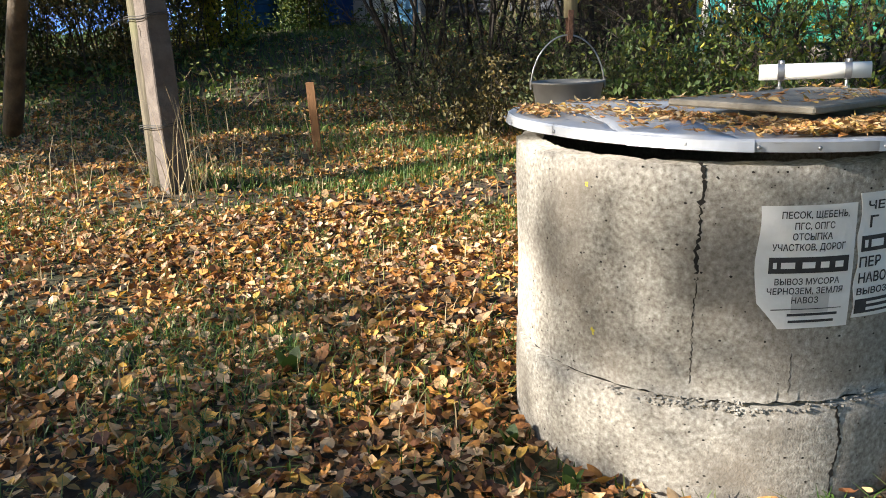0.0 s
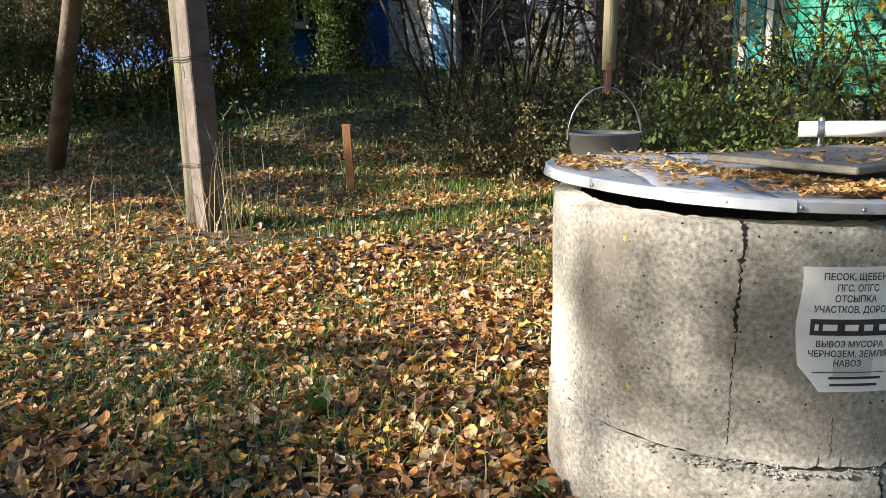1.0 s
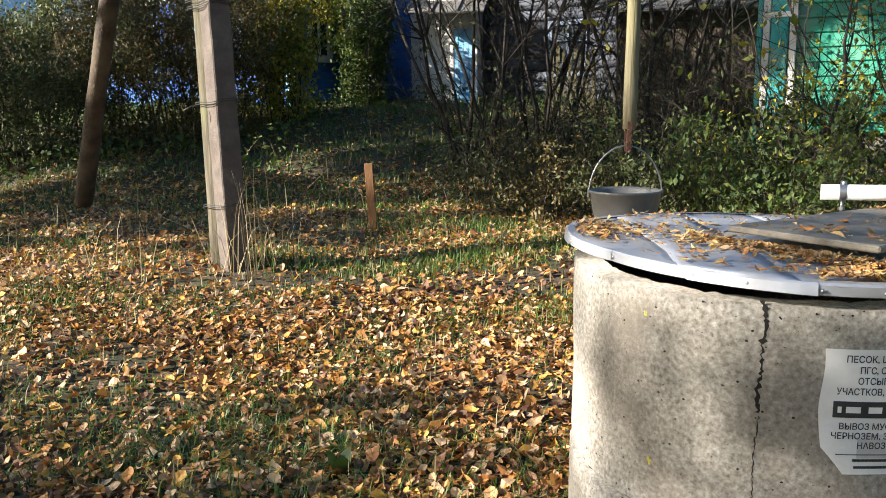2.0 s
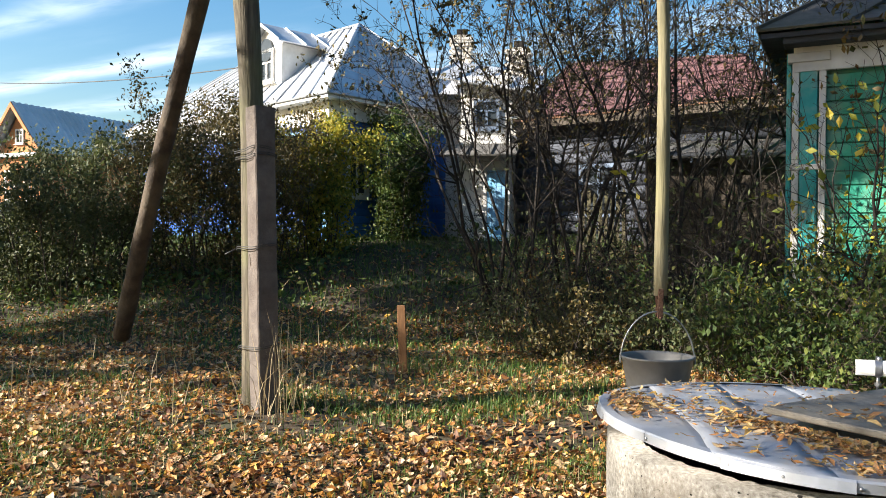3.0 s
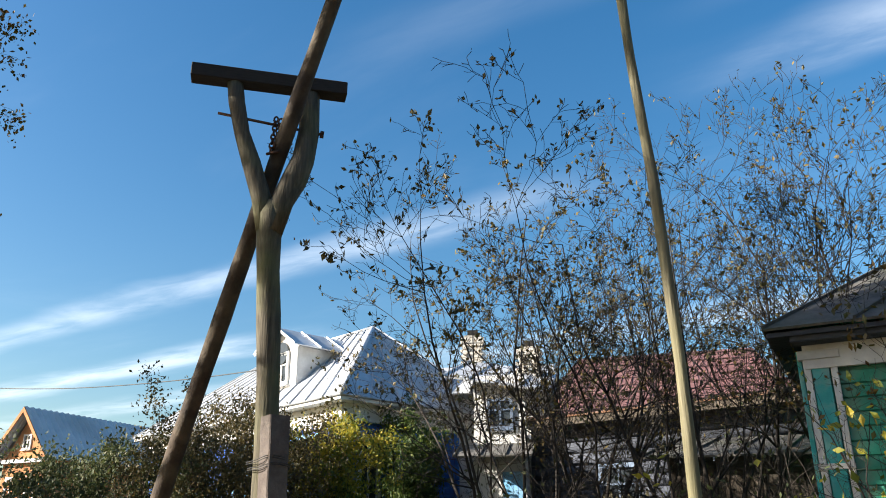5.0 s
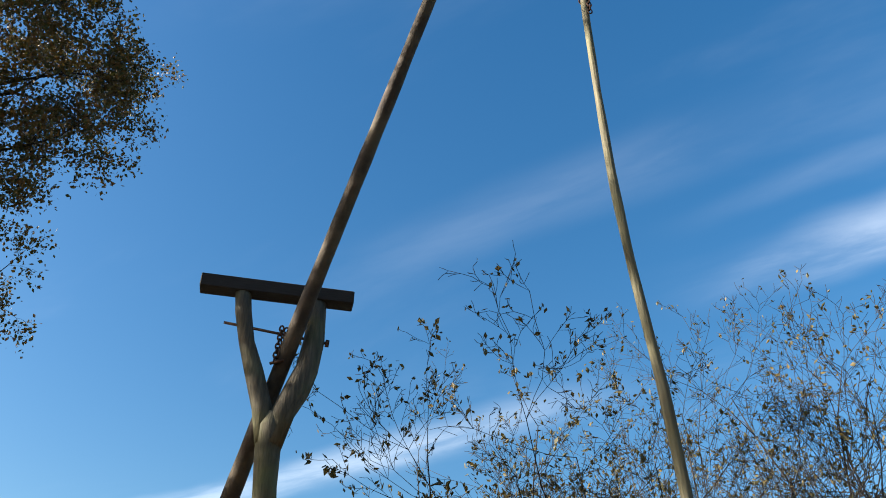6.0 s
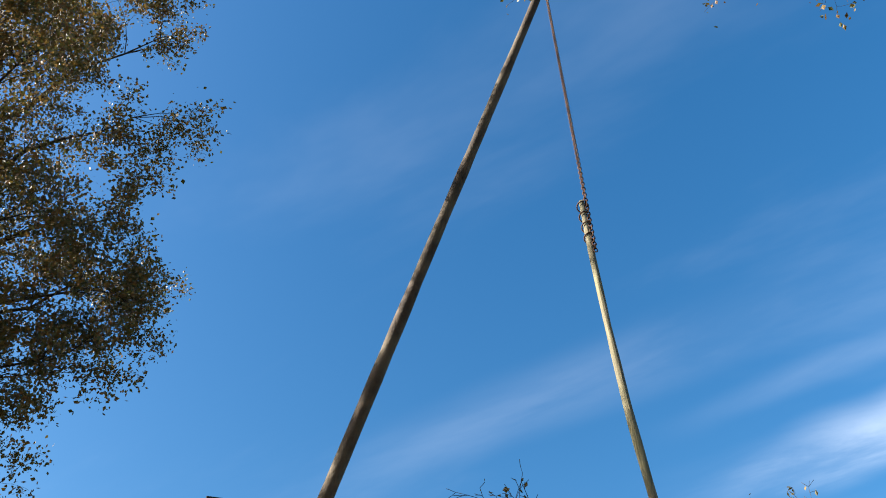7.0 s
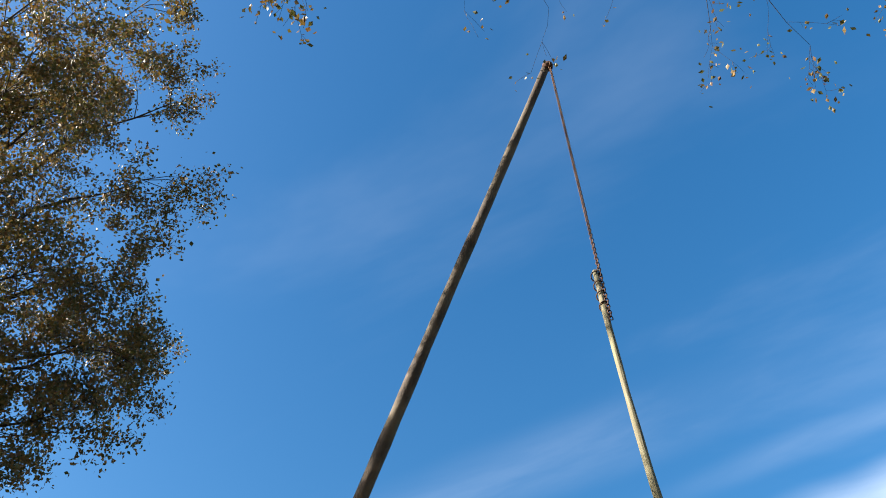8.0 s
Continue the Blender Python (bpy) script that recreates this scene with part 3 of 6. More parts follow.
# ---- bucket on its pole ----
HPX, HPY = 0.475, 3.07
bucket = thing("bucket", "grey galvanised bucket with wire bail hanging at the pole", "bucket", (HPX, HPY + 0.005, 0.722))
bm = bmesh.new()
prof = [(0.0, 0.0), (0.100, 0.0), (0.103, 0.006), (0.126, 0.110), (0.1285, 0.116), (0.1275, 0.122), (0.148, 0.216), (0.153, 0.220), (0.153, 0.227), (0.147, 0.228), (0.143, 0.216), (0.122, 0.110), (0.098, 0.012), (0.0, 0.010)]
rings = []
for r, z in prof:
    rings.append([bm.verts.new((0.9 * r * math.cos(2 * math.pi * k / 48), 0.9 * r * math.sin(2 * math.pi * k / 48), z)) for k in range(48)] if r else [bm.verts.new((0, 0, z))])
for a, b in zip(rings, rings[1:]):
    for k in range(48):
        q = (k + 1) % 48
        if len(a) == 1:
            bm.faces.new((a[0], b[k], b[q]))
        elif len(b) == 1:
            bm.faces.new((a[k], b[0], a[q]))
        else:
            bm.faces.new((a[k], b[k], b[q], a[q]))
part("body", bm, "zinc", bucket, "", True)
bail = []
for k in range(25):
    a = math.pi * k / 24
    bail.append((Vector((-math.cos(a) * 0.137, 0, 0.212 + math.sin(a) * 0.166 * (1 + 0.1 * math.sin(a)))), 0.0032))
tube("bail", [bail], "steel", bucket, "bent wire bail", 6)
for sx in (-1, 1):
    part("ear", boxed((0.006, 0.03, 0.035), (sx * 0.138, 0, 0.215), None, 0.002), "zinc", bucket)

pole = thing("hanging_pole", "long pale debarked pole hung by a chain over the well", "pole", (HPX, HPY, 0))
shaft = []
for k in range(41):
    q = k / 40
    z = 1.178 + 4.592 * q
    bow = float(np.interp(z, [1.178, 1.7, 2.1, 2.9, 3.5, 4.0, 4.6, 5.2, 5.77], [0.008, 0.012, 0.012, -0.012, -0.052, -0.072, -0.078, -0.074, -0.058]))
    shaft.append((Vector((bow + 0.003 * math.sin(9 * q), 0.005 * math.sin(7 * q), z)), (0.0248 - 0.005 * q) * (1 + 0.05 * math.sin(23 * q) + 0.04 * math.sin(57 * q))))
tube("shaft", [shaft], "pale_wood", pole, "", 12)
bm = boxed((0.021, 0.008, 0.11), (0.006, -0.023, 1.15), Matrix.Rotation(radians(2), 3, "Y"), 0.002)
box(bm, (0.021, 0.008, 0.11), (0.006, 0.023, 1.15))
bracket = part("bracket", bm, "rust", pole, "rusty iron strap")
tube("hook", [[(Vector((0.006, -0.036, 1.095)), 0.006), (Vector((0.006, 0.036, 1.095)), 0.006)]], "rust", bracket, "", 6)
for z in (1.13, 1.175):
    tube("bolt", [[(Vector((0.006, -0.04, z)), 0.008), (Vector((0.006, 0.04, z)), 0.008)]], "rust", bracket, "", 6, False)


def chain_links(a, b, link=0.042, r=0.0045):
    """Oval links strung from a to b, every other one turned a quarter."""
    a, b = Vector(a), Vector(b)
    d = (b - a).normalized()
    s = d.cross(Vector((1, 0.3, 0))).normalized()
    u = d.cross(s)
    n = int((b - a).length / (link * 0.74))
    paths = []
    for i in range(n + 1):
        c = a.lerp(b, i / max(1, n))
        side = s if i % 2 else u
        loop = []
        for k in range(11):
            t = 2 * math.pi * k / 10
            loop.append((c + d * math.cos(t) * link * 0.5 + side * math.sin(t) * link * 0.3, r))
        paths.append(loop)
    return paths


TIP = Vector((0.543, 3.105, 9.533))
ch = chain_links((-0.046, -0.02, 5.24), (-0.03, -0.005, 5.72)) + chain_links((-0.03, -0.005, 5.72), TIP - Vector((HPX - 0.03, HPY, 0.06)))
V, F = tube_arrays(ch, 4)
arrays("chain", V, F, "rust", pole, "rusty link chain", True)
wrap = [[]]
for q in range(4):
    z = 5.33 + 0.11 * q
    wrap[0] += [(Vector((-0.070 + 0.026 * math.cos(t * 0.7), 0.026 * math.sin(t * 0.7), z + 0.011 * t)), 0.005) for t in range(10)]
V, F = tube_arrays(wrap, 5)
arrays("chain_wrap", V, F, "rust", pole, "chain bound round the pole head", True)

# ---- forked post, concrete footing post, beam, sweep ----
post = thing("forked_post", "tall forked tree-trunk post of grey weathered wood", "post", (0, 0, 0))
trunk = [(Vector((-2.035, 5.71, -0.15)), 0.098), (Vector((-2.04, 5.71, 0.6)), 0.096), (Vector((-2.047, 5.70, 1.4)), 0.092), (Vector((-2.056, 5.69, 2.1)), 0.088), (Vector((-2.067, 5.66, 2.65)), 0.087), (Vector((-2.088, 5.63, 3.1)), 0.094), (Vector((-2.10, 5.58, 3.45)), 0.088), (Vector((-2.105, 5.55, 3.72)), 0.098), (Vector((-2.09, 5.53, 3.90)), 0.108), (Vector((-2.08, 5.52, 4.02)), 0.06)]
tube("trunk", [trunk], "old_wood", post, "", 14)
tube("left_arm", [[(Vector((-2.13, 5.53, 3.78)), 0.075), (Vector((-2.175, 5.505, 4.05)), 0.080), (Vector((-2.268, 5.47, 4.347)), 0.077), (Vector((-2.352, 5.43, 4.602)), 0.064), (Vector((-2.409, 5.40, 4.874)), 0.068), (Vector((-2.434, 5.39, 5.06)), 0.066)]], "old_wood", post, "", 12)
tube("right_arm", [[(Vector((-2.07, 5.53, 3.76)), 0.080), (Vector((-2.012, 5.535, 4.02)), 0.092), (Vector((-1.93, 5.56, 4.22)), 0.104), (Vector((-1.876, 5.58, 4.40)), 0.094), (Vector((-1.851, 5.61, 4.667)), 0.088), (Vector((-1.855, 5.62, 4.9)), 0.080), (Vector((-1.859, 5.63, 5.07)), 0.076)]], "old_wood", post, "", 12)
beam_dir = Vector((1.199, 0.458, -0.016)).normalized()
beam = part("cross_beam", boxed((1.275, 0.15, 0.12), (0, 0, 0), None, 0.006), "board_dark")
beam.matrix_basis = Matrix.Translation((-2.17, 5.493, 5.105)) @ Matrix.Rotation(math.atan2(beam_dir.y, beam_dir.x), 4, "Z") @ Matrix.Rotation(radians(0.5), 4, "Y")
tagged(beam, "dark squared timber across the two arms of the fork", "beam")
axle = thing("axle", "rusty iron rod through the fork with a chain", "axle", (0, 0, 0))
tube("rod", [[(Vector((-2.54, 5.35, 4.76)), 0.012), (Vector((-1.75, 5.65, 4.665)), 0.012)]], "rust", axle, "", 8)
tube("nut", [[(Vector((-1.765, 5.645, 4.667)), 0.03), (Vector((-1.735, 5.655, 4.664)), 0.03)]], "rust", axle, "", 6, False)
V, F = tube_arrays(chain_links((-2.10, 5.50, 4.75), (-2.12, 5.48, 4.46), 0.055, 0.008) + chain_links((-2.06, 5.50, 4.73), (-2.09, 5.48, 4.50), 0.055, 0.008), 5)
arrays("chain", V, F, "rust", axle, "rusty links", True)
tube("eye_bolt", [[(Vector((-2.15, 5.47, 4.42)), 0.012), (Vector((-2.04, 5.47, 4.44)), 0.012)]], "rust", axle, "", 6)

foot = thing("concrete_post", "square concrete post wired to the forked trunk", "post", (-1.948, 5.613, 0.06))
foot.matrix_basis = foot.matrix_basis @ Matrix.Rotation(radians(45), 4, "Z")
bm = bmesh.new()
box(bm, (0.160, 0.160, 2.5), (0, 0, 1.03))
bmesh.ops.subdivide_edges(bm, edges=[e for e in bm.edges if abs(e.verts[0].co.z - e.verts[1].co.z) > 1], cuts=40)
bmesh.ops.bevel(bm, geom=[e for e in bm.edges if abs(e.verts[0].co.z - e.verts[1].co.z) > 0.01], offset=0.008, segments=1, affect="EDGES")
for v in bm.verts:
    v.co.x += 0.006 * noise.noise(v.co * 6)
    v.co.y += 0.006 * noise.noise(v.co * 6 + Vector((5, 0, 0)))
    v.co.x -= 0.02 * (v.co.z - 1)
part("shaft", bm, "post_concrete", foot, "", False)
for k, z in enumerate((0.58, 1.31, 1.97, 2.02)):
    loop = []
    for i in range(29):
        a = 2 * math.pi * i / 28
        ca, sa = math.cos(a), math.sin(a)
        ue, we = 0.172 * math.copysign(abs(ca) ** 0.65, ca), 0.118 * math.copysign(abs(sa) ** 0.65, sa)
        loop.append((Vector((-1.994 - 0.012 * k + 0.73 * ue + 0.69 * we, 5.658 - 0.69 * ue + 0.73 * we, z + 0.018 * ca + 0.008 * math.sin(3 * a + k))), 0.0034))
    w = tube("binding_wire", [loop, [(p + Vector((0, 0, 0.014)), r) for p, r in loop]], "wire", None, "", 5)
    w.parent = foot
    w.matrix_parent_inverse = foot.matrix_basis.inverted()
tail = tube("wire_end", [[(Vector((-2.13, 5.56, 1.31)), 0.005), (Vector((-2.16, 5.53, 1.29)), 0.005), (Vector((-2.20, 5.52, 1.27)), 0.005)]], "wire", None, "", 5)
tail.parent = foot
tail.matrix_parent_inverse = foot.matrix_basis.inverted()

sweep = thing("well_sweep", "long crooked dark pole of the well sweep, slung in the fork", "sweep pole", (0, 0, 0))
S0, S1 = Vector((-4.05, 7.50, 0.40)), TIP
pts = knotty(S0, S1, 0.088, 0.043, 48, 0.010, 9, 0.05)
for k, (p, r) in enumerate(pts):
    bow = float(np.interp(k / 48, [0, 0.1, 0.2, 0.3, 0.4, 0.5, 0.6, 0.75, 0.9, 1], [0, 0.035, 0.05, 0.045, 0.05, 0.05, 0.04, 0.03, 0.015, 0.0]))
    p += Vector((-0.94, 0.0, 0.34)) * bow
tube("pole", [pts], "sweep_wood", sweep, "", 12)
tube("tip_ring", [[(TIP + Vector((0.0, 0.0, -0.06)), 0.058), (TIP + Vector((0.01, -0.01, -0.02)), 0.058)]], "rust", sweep, "iron band", 12)

# ---- stake ----
stake = thing("wooden_stake", "thin reddish-brown board stuck upright in the grass", "stake", (-1.155, 7.22, 0.05))
bm = boxed((0.075, 0.028, 0.86), (0, 0, 0.30), None, 0.003)
for v in bm.verts:
    v.co.x += -0.05 * (v.co.z - 0.1) + (0.006 if v.co.z > 0.5 else 0)
part("board", bm, "stake_wood", stake)


# ---- houses ----
def frame_axes(ob, origin, along):
    """Sets a thing's origin and its x axis along a wall (y points into the house)."""
    a = math.atan2(along[1], along[0])
    ob.matrix_basis = Matrix.Translation(origin) @ Matrix.Rotation(a, 4, "Z")


def clad(parent, length, z0, z1, mat, y=0.0, board=0.16, x0=0.0, axis="x", depth=0.03, skip=()):
    """Horizontal boards on a wall, each with its own edges."""
    n = int((z1 - z0) / board)
    me = {}
    for k in range(n):
        z = z0 + board * (k + 0.5)
        bits = [(x0, x0 + length)]
        for a, b, lo, hi in skip:
            if lo - board / 2 < z < hi + board / 2:
                bits = [q for s, e in bits for q in ((s, min(e, a)), (max(s, b), e)) if q[1] - q[0] > 0.02]
        for s, e in bits:
            key = (round(s, 3), round(e, 3))
            if key not in me:
                size, at = ((e - s, depth, board - 0.012), ((s + e) / 2, y, 0)) if axis == "x" else ((depth, e - s, board - 0.012), (y, (s + e) / 2, 0))
                bm = boxed(size, at, None, 0.006)
                m = bpy.data.meshes.new("board")
                bm.to_mesh(m)
                bm.free()
                m.materials.append(M[mat])
                me[key] = m
            ob = new("board", me[key])
            ob.parent = parent
            ob.location = (0, 0, z)


def window(parent, x, z, w, h, y=-0.03, axis="x", frame_mat="white_paint", casing=0.10):
    """A window with casing, sill, bars and a dark pane."""
    def put(size, at):
        return (size, at) if axis == "x" else ((size[1], size[0], size[2]), (at[1], at[0], at[2]))
    bm = bmesh.new()
    for sx in (-1, 1):
        box(bm, *put((casing, 0.05, h + 2 * casing), (x + sx * (w / 2 + casing / 2), y, z)))
    for sz in (-1, 1):
        box(bm, *put((w, 0.05, casing), (x, y, z + sz * (h / 2 + casing / 2))))
    win = part("window", bm, frame_mat, parent, "white-painted window casing")
    part("pane", boxed(*put((w, 0.012, h), (x, y + 0.035, z))), "glass", win, "dark glass")
    bm = bmesh.new()
    box(bm, *put((0.045, 0.03, h), (x, y + 0.015, z)))
    box(bm, *put((w, 0.028, 0.04), (x, y + 0.015, z + h * 0.15)))
    part("glazing_bar", bm, frame_mat, win)
    part("sill", boxed(*put((w + 2 * casing + 0.06, 0.10, 0.04), (x, y - 0.02, z - h / 2 - casing - 0.02))), frame_mat, win)
    return win


def slope_sheets(parent, quad, n, mat, seam=True, name="roof_sheet", lift=0.03):
    """Standing-seam sheets over a roof plane given by eave a-b and ridge d-c (a under d)."""
    a, b, c, d = [Vector(q) for q in quad]
    nrm = (b - a).cross(d - a).normalized()
    if nrm.z < 0:
        nrm = -nrm
    for i in range(n):
        s, e = i / n, (i + 1) / n
        p = [a.lerp(b, s), a.lerp(b, e), d.lerp(c, e), d.lerp(c, s)]
        bm = bmesh.new()
        lo = [bm.verts.new(q) for q in p]
        hi = [bm.verts.new(q + nrm * lift) for q in p]
        bm.faces.new(hi)
        bm.faces.new(lo[::-1])
        for k in range(4):
            q = (k + 1) % 4
            if (p[k] - p[q]).length > 1e-4:
                bm.faces.new((lo[k], lo[q], hi[q], hi[k]))
        bmesh.ops.remove_doubles(bm, verts=bm.verts, dist=1e-4)
        sheet = part(name, bm, mat, parent)
        if seam:
            t0, t1 = p[0] + nrm * lift, p[3] + nrm * lift
            if (t0 - t1).length > 0.05:
                x = (p[1] - p[0]).normalized() * 0.012
                part("seam", prism([t0 - x, t0 + x, t1 + x, t1 - x], nrm * 0.035), mat, sheet)


# the blue house: its near corner and the two walls that meet there
BZ, EZ = 1.25, 4.30
blue = thing("blue_house", "old wooden house, blue boards, white trim and grey tin hip roof", "house")
frame_axes(blue, (-4.08, 16.05, 0), (0.62, 0.78))
BW, BL = 4.7, 8.6
part("right_wall", boxed((BW, 0.2, EZ - BZ + 0.6), (BW / 2, 0.1, (EZ + BZ - 0.6) / 2)), "blue_paint", blue)
part("left_wall", boxed((0.2, BL - 0.2, EZ - BZ + 0.6), (0.1, 0.2 + (BL - 0.2) / 2, (EZ + BZ - 0.6) / 2)), "blue_paint", blue)
part("back_wall", boxed((BW - 0.2, 0.2, EZ - BZ + 0.6), (0.2 + (BW - 0.2) / 2, BL + 0.1, (EZ + BZ - 0.6) / 2)), "blue_paint", blue)
part("end_wall", boxed((0.2, BL - 0.2, EZ - BZ + 0.6), (BW - 0.1, 0.2 + (BL - 0.2) / 2, (EZ + BZ - 0.6) / 2)), "blue_paint", blue)
clad(blue, BW, BZ, EZ - 0.35, "blue_paint", -0.018, skip=((0.33, 1.03, 2.2, 3.7),))
clad(blue, BL, BZ, EZ - 0.35, "blue_paint", -0.018, axis="y", skip=((0.6, 1.9, 2.1, 3.8), (2.9, 4.2, 2.1, 3.8), (5.2, 6.5, 2.1, 3.8)))
window(blue, 0.68, 2.95, 0.42, 1.15)
for y in (1.25, 3.55, 5.85):
    window(blue, y, 2.95, 0.85, 1.3, -0.03, "y", "light_blue")
for x in (0.0, BW):
    part("corner_board", boxed((0.16, 0.05, EZ - BZ), (x + (0.06 if x == 0 else -0.06), -0.055, (EZ + BZ) / 2)), "light_blue", blue)
part("corner_board", boxed((0.05, 0.16, EZ - BZ), (-0.058, 0.08, (EZ + BZ) / 2)), "light_blue", blue)
part("down_pipe", boxed((0.07, 0.07, EZ - BZ), (1.22, -0.09, (EZ + BZ) / 2), None, 0.02), "white_paint", blue, "white rain pipe")
# frieze boards and carved edging under the eaves
part("frieze", boxed((BW + 0.1, 0.06, 0.42), (BW / 2, -0.07, EZ - 0.20)), "white_paint", blue, "white frieze board")
part("frieze", boxed((0.06, BL + 0.1, 0.42), (-0.07, BL / 2, EZ - 0.20)), "white_paint", blue, "white frieze board")
tooth = bpy.data.meshes.new("lace_tooth")
tb = prism([(-0.07, 0, 0), (0.07, 0, 0), (0.05, 0, -0.10), (0, 0, -0.16), (-0.05, 0, -0.10)], (0, 0.02, 0))
bmesh.ops.recalc_face_normals(tb, faces=tb.faces)
tb.to_mesh(tooth)
tb.free()
tooth.materials.append(M["white_paint"])
for k in range(int(BL / 0.18)):
    ob = new("lace_tooth", tooth)
    ob.parent = blue
    ob.matrix_basis = Matrix.Translation((-0.11, 0.1 + 0.18 * k, EZ - 0.40)) @ Matrix.Rotation(radians(90), 4, "Z")
OV = 0.42
e00, e10, e11, e01 = Vector((-OV, -OV, EZ)), Vector((BW + OV, -OV, EZ)), Vector((BW + OV, BL + OV, EZ)), Vector((-OV, BL + OV, EZ))
RZ = 6.60
r0, r1 = Vector((BW / 2, 2.0, RZ)), Vector((BW / 2, BL - 2.3, RZ))
part("soffit", boxed((BW + 2 * OV - 0.06, BL + 2 * OV - 0.06, 0.06), (BW / 2, BL / 2, EZ - 0.035)), "white_paint", blue)
slope_sheets(blue, (e00, e10, r0, r0), 7, "roof_tin")
slope_sheets(blue, (e01, e00, r0, r1), 16, "roof_tin")
slope_sheets(blue, (e11, e01, r1, r1), 7, "roof_tin")
slope_sheets(blue, (e10, e11, r1, r0), 12, "roof_tin")
for a, b in ((e00, r0), (e10, r0), (r0, r1)):
    tube("ridge_cap", [[(a + Vector((0, 0, 0.05)), 0.05), (b + Vector((0, 0, 0.05)), 0.05)]], "roof_tin", blue, "", 8)
# dormer on the sunny slope
DY = 2.85
dorm = part("dormer", boxed((1.9, 1.2, 1.15), (1.25, DY, 5.32)), "white_paint", blue, "small dormer with an arched white window")
dw = window(dorm, DY, 5.42, 0.46, 0.62, 0.27, "y", "white_paint", 0.08)
arch = bmesh.new()
bmesh.ops.create_cone(arch, segments=24, cap_ends=True, radius1=0.27, radius2=0.27, depth=0.05, matrix=Matrix.Translation((0.27, DY, 5.80)) @ Matrix.Rotation(radians(90), 4, "Y"))
part("arch", arch, "glass", dw, "dark arched light over the window")
for sgn in (-1, 1):
    a, b = Vector((0.02, DY + sgn * 0.85, 5.84)), Vector((2.3, DY + sgn * 0.85, 5.84))
    c, dd = Vector((2.3, DY, 6.38)), Vector((0.02, DY, 6.38))
    slope_sheets(dorm, (a, b, c, dd), 3, "roof_tin")
part("gable", prism([(0.295, DY - 0.65, 5.88), (0.295, DY + 0.65, 5.88), (0.295, DY, 6.33)], (0.05, 0, 0)), "white_paint", dorm)


def chimney(parent, x, y, z0, z1, w):
    ch = part("chimney", boxed((w - 0.04, w - 0.04, z1 - z0), (x, y, (z0 + z1) / 2)), "mortar", parent, "brick chimney with flaking whitewash")
    me = bpy.data.meshes.new("brick")
    b = boxed((0.24, 0.115, 0.066), (0, 0, 0), None, 0.006)
    b.to_mesh(me)
    b.free()
    me.materials.append(M["brick"])
    rows = int((z1 - z0) / 0.075)
    for r in range(rows):
        grow = 0.05 if r >= rows - 2 else (0.03 if r == rows - 3 else 0)
        for side in range(4):
            for k in range(2):
                ob = new("brick", me)
                ob.parent = ch
                off = (k - 0.5) * 0.25 + (0.06 if r % 2 else -0.06)
                ob.matrix_basis = Matrix.Translation((x, y, z0 + 0.04 + 0.075 * r)) @ Matrix.Rotation(side * math.pi / 2, 4, "Z") @ Matrix.Translation((off, -(w / 2 + grow) + 0.05, 0))
    part("cap", boxed((w * 0.55, w * 0.55, 0.16), (x, y, z1 + 0.08)), "crack", ch, "dark block over the flue")


# lower wing behind, with its chimney
wing = thing("rear_wing", "lower rear wing of the blue house under grey tin", "house wing")
part("front_wall", boxed((3.6, 0.2, 3.6), (-1.7, 18.75, 2.9)), "white_paint", wing)
for x in (-3.4, 0.0):
    part("side_wall", boxed((0.2, 3.2, 3.6), (x, 20.45, 2.9)), "white_paint", wing)
part("back_wall", boxed((3.6, 0.2, 3.6), (-1.7, 22.15, 2.9)), "white_paint", wing)
slope_sheets(wing, (Vector((-3.7, 18.3, 4.75)), Vector((0.35, 18.3, 4.75)), Vector((0.35, 20.6, 5.85)), Vector((-3.7, 20.6, 5.85))), 8, "roof_tin")
slope_sheets(wing, (Vector((-3.7, 22.6, 4.75)), Vector((0.35, 22.6, 4.75)), Vector((0.35, 20.6, 5.85)), Vector((-3.7, 20.6, 5.85))), 8, "roof_tin")
chimney(wing, -1.72, 20.1, 4.9, 6.55, 0.48)

# white porch annex with a blue door
annex = thing("porch_annex", "white-plastered porch with a pale blue door and tin canopy", "porch")
frame_axes(annex, (-1.45, 16.4, 0), (1.0, -0.1))
AW = 1.07
part("front_wall", boxed((AW, 0.18, 2.5), (AW / 2, 0.09, 2.3)), "white_paint", annex)
part("side_wall", boxed((0.18, 2.4, 2.5), (AW - 0.09, 1.38, 2.3)), "white_paint", annex)
part("side_wall", boxed((0.18, 2.4, 2.5), (0.09, 1.38, 2.3)), "white_paint", annex)
door = part("door", boxed((0.42, 0.06, 1.75), (0.80, -0.035, 1.95), None, 0.01), "light_blue", annex, "pale blue plank door")
for k in range(4):
    part("plank", boxed((0.095, 0.02, 1.7), (0.647 + 0.102 * k, -0.075, 1.95), None, 0.004), "light_blue", door)
part("handle", boxed((0.02, 0.04, 0.12), (0.64, -0.10, 2.0), None, 0.004), "steel", door)
part("door_frame", boxed((0.07, 0.09, 1.85), (0.555, -0.05, 1.98)), "white_paint", annex)
part("door_frame", boxed((0.05, 0.09, 1.85), (1.04, -0.05, 1.98)), "white_paint", annex)
slope_sheets(annex, (Vector((-0.25, -0.75, 3.05)), Vector((AW + 0.2, -0.75, 3.05)), Vector((AW + 0.2, 0.0, 3.35)), Vector((-0.25, 0.0, 3.35))), 3, "dark_roof", name="canopy_sheet")
part("upper_wall", boxed((AW, 0.14, 1.3), (AW / 2, 0.2, 4.15)), "white_paint", annex)
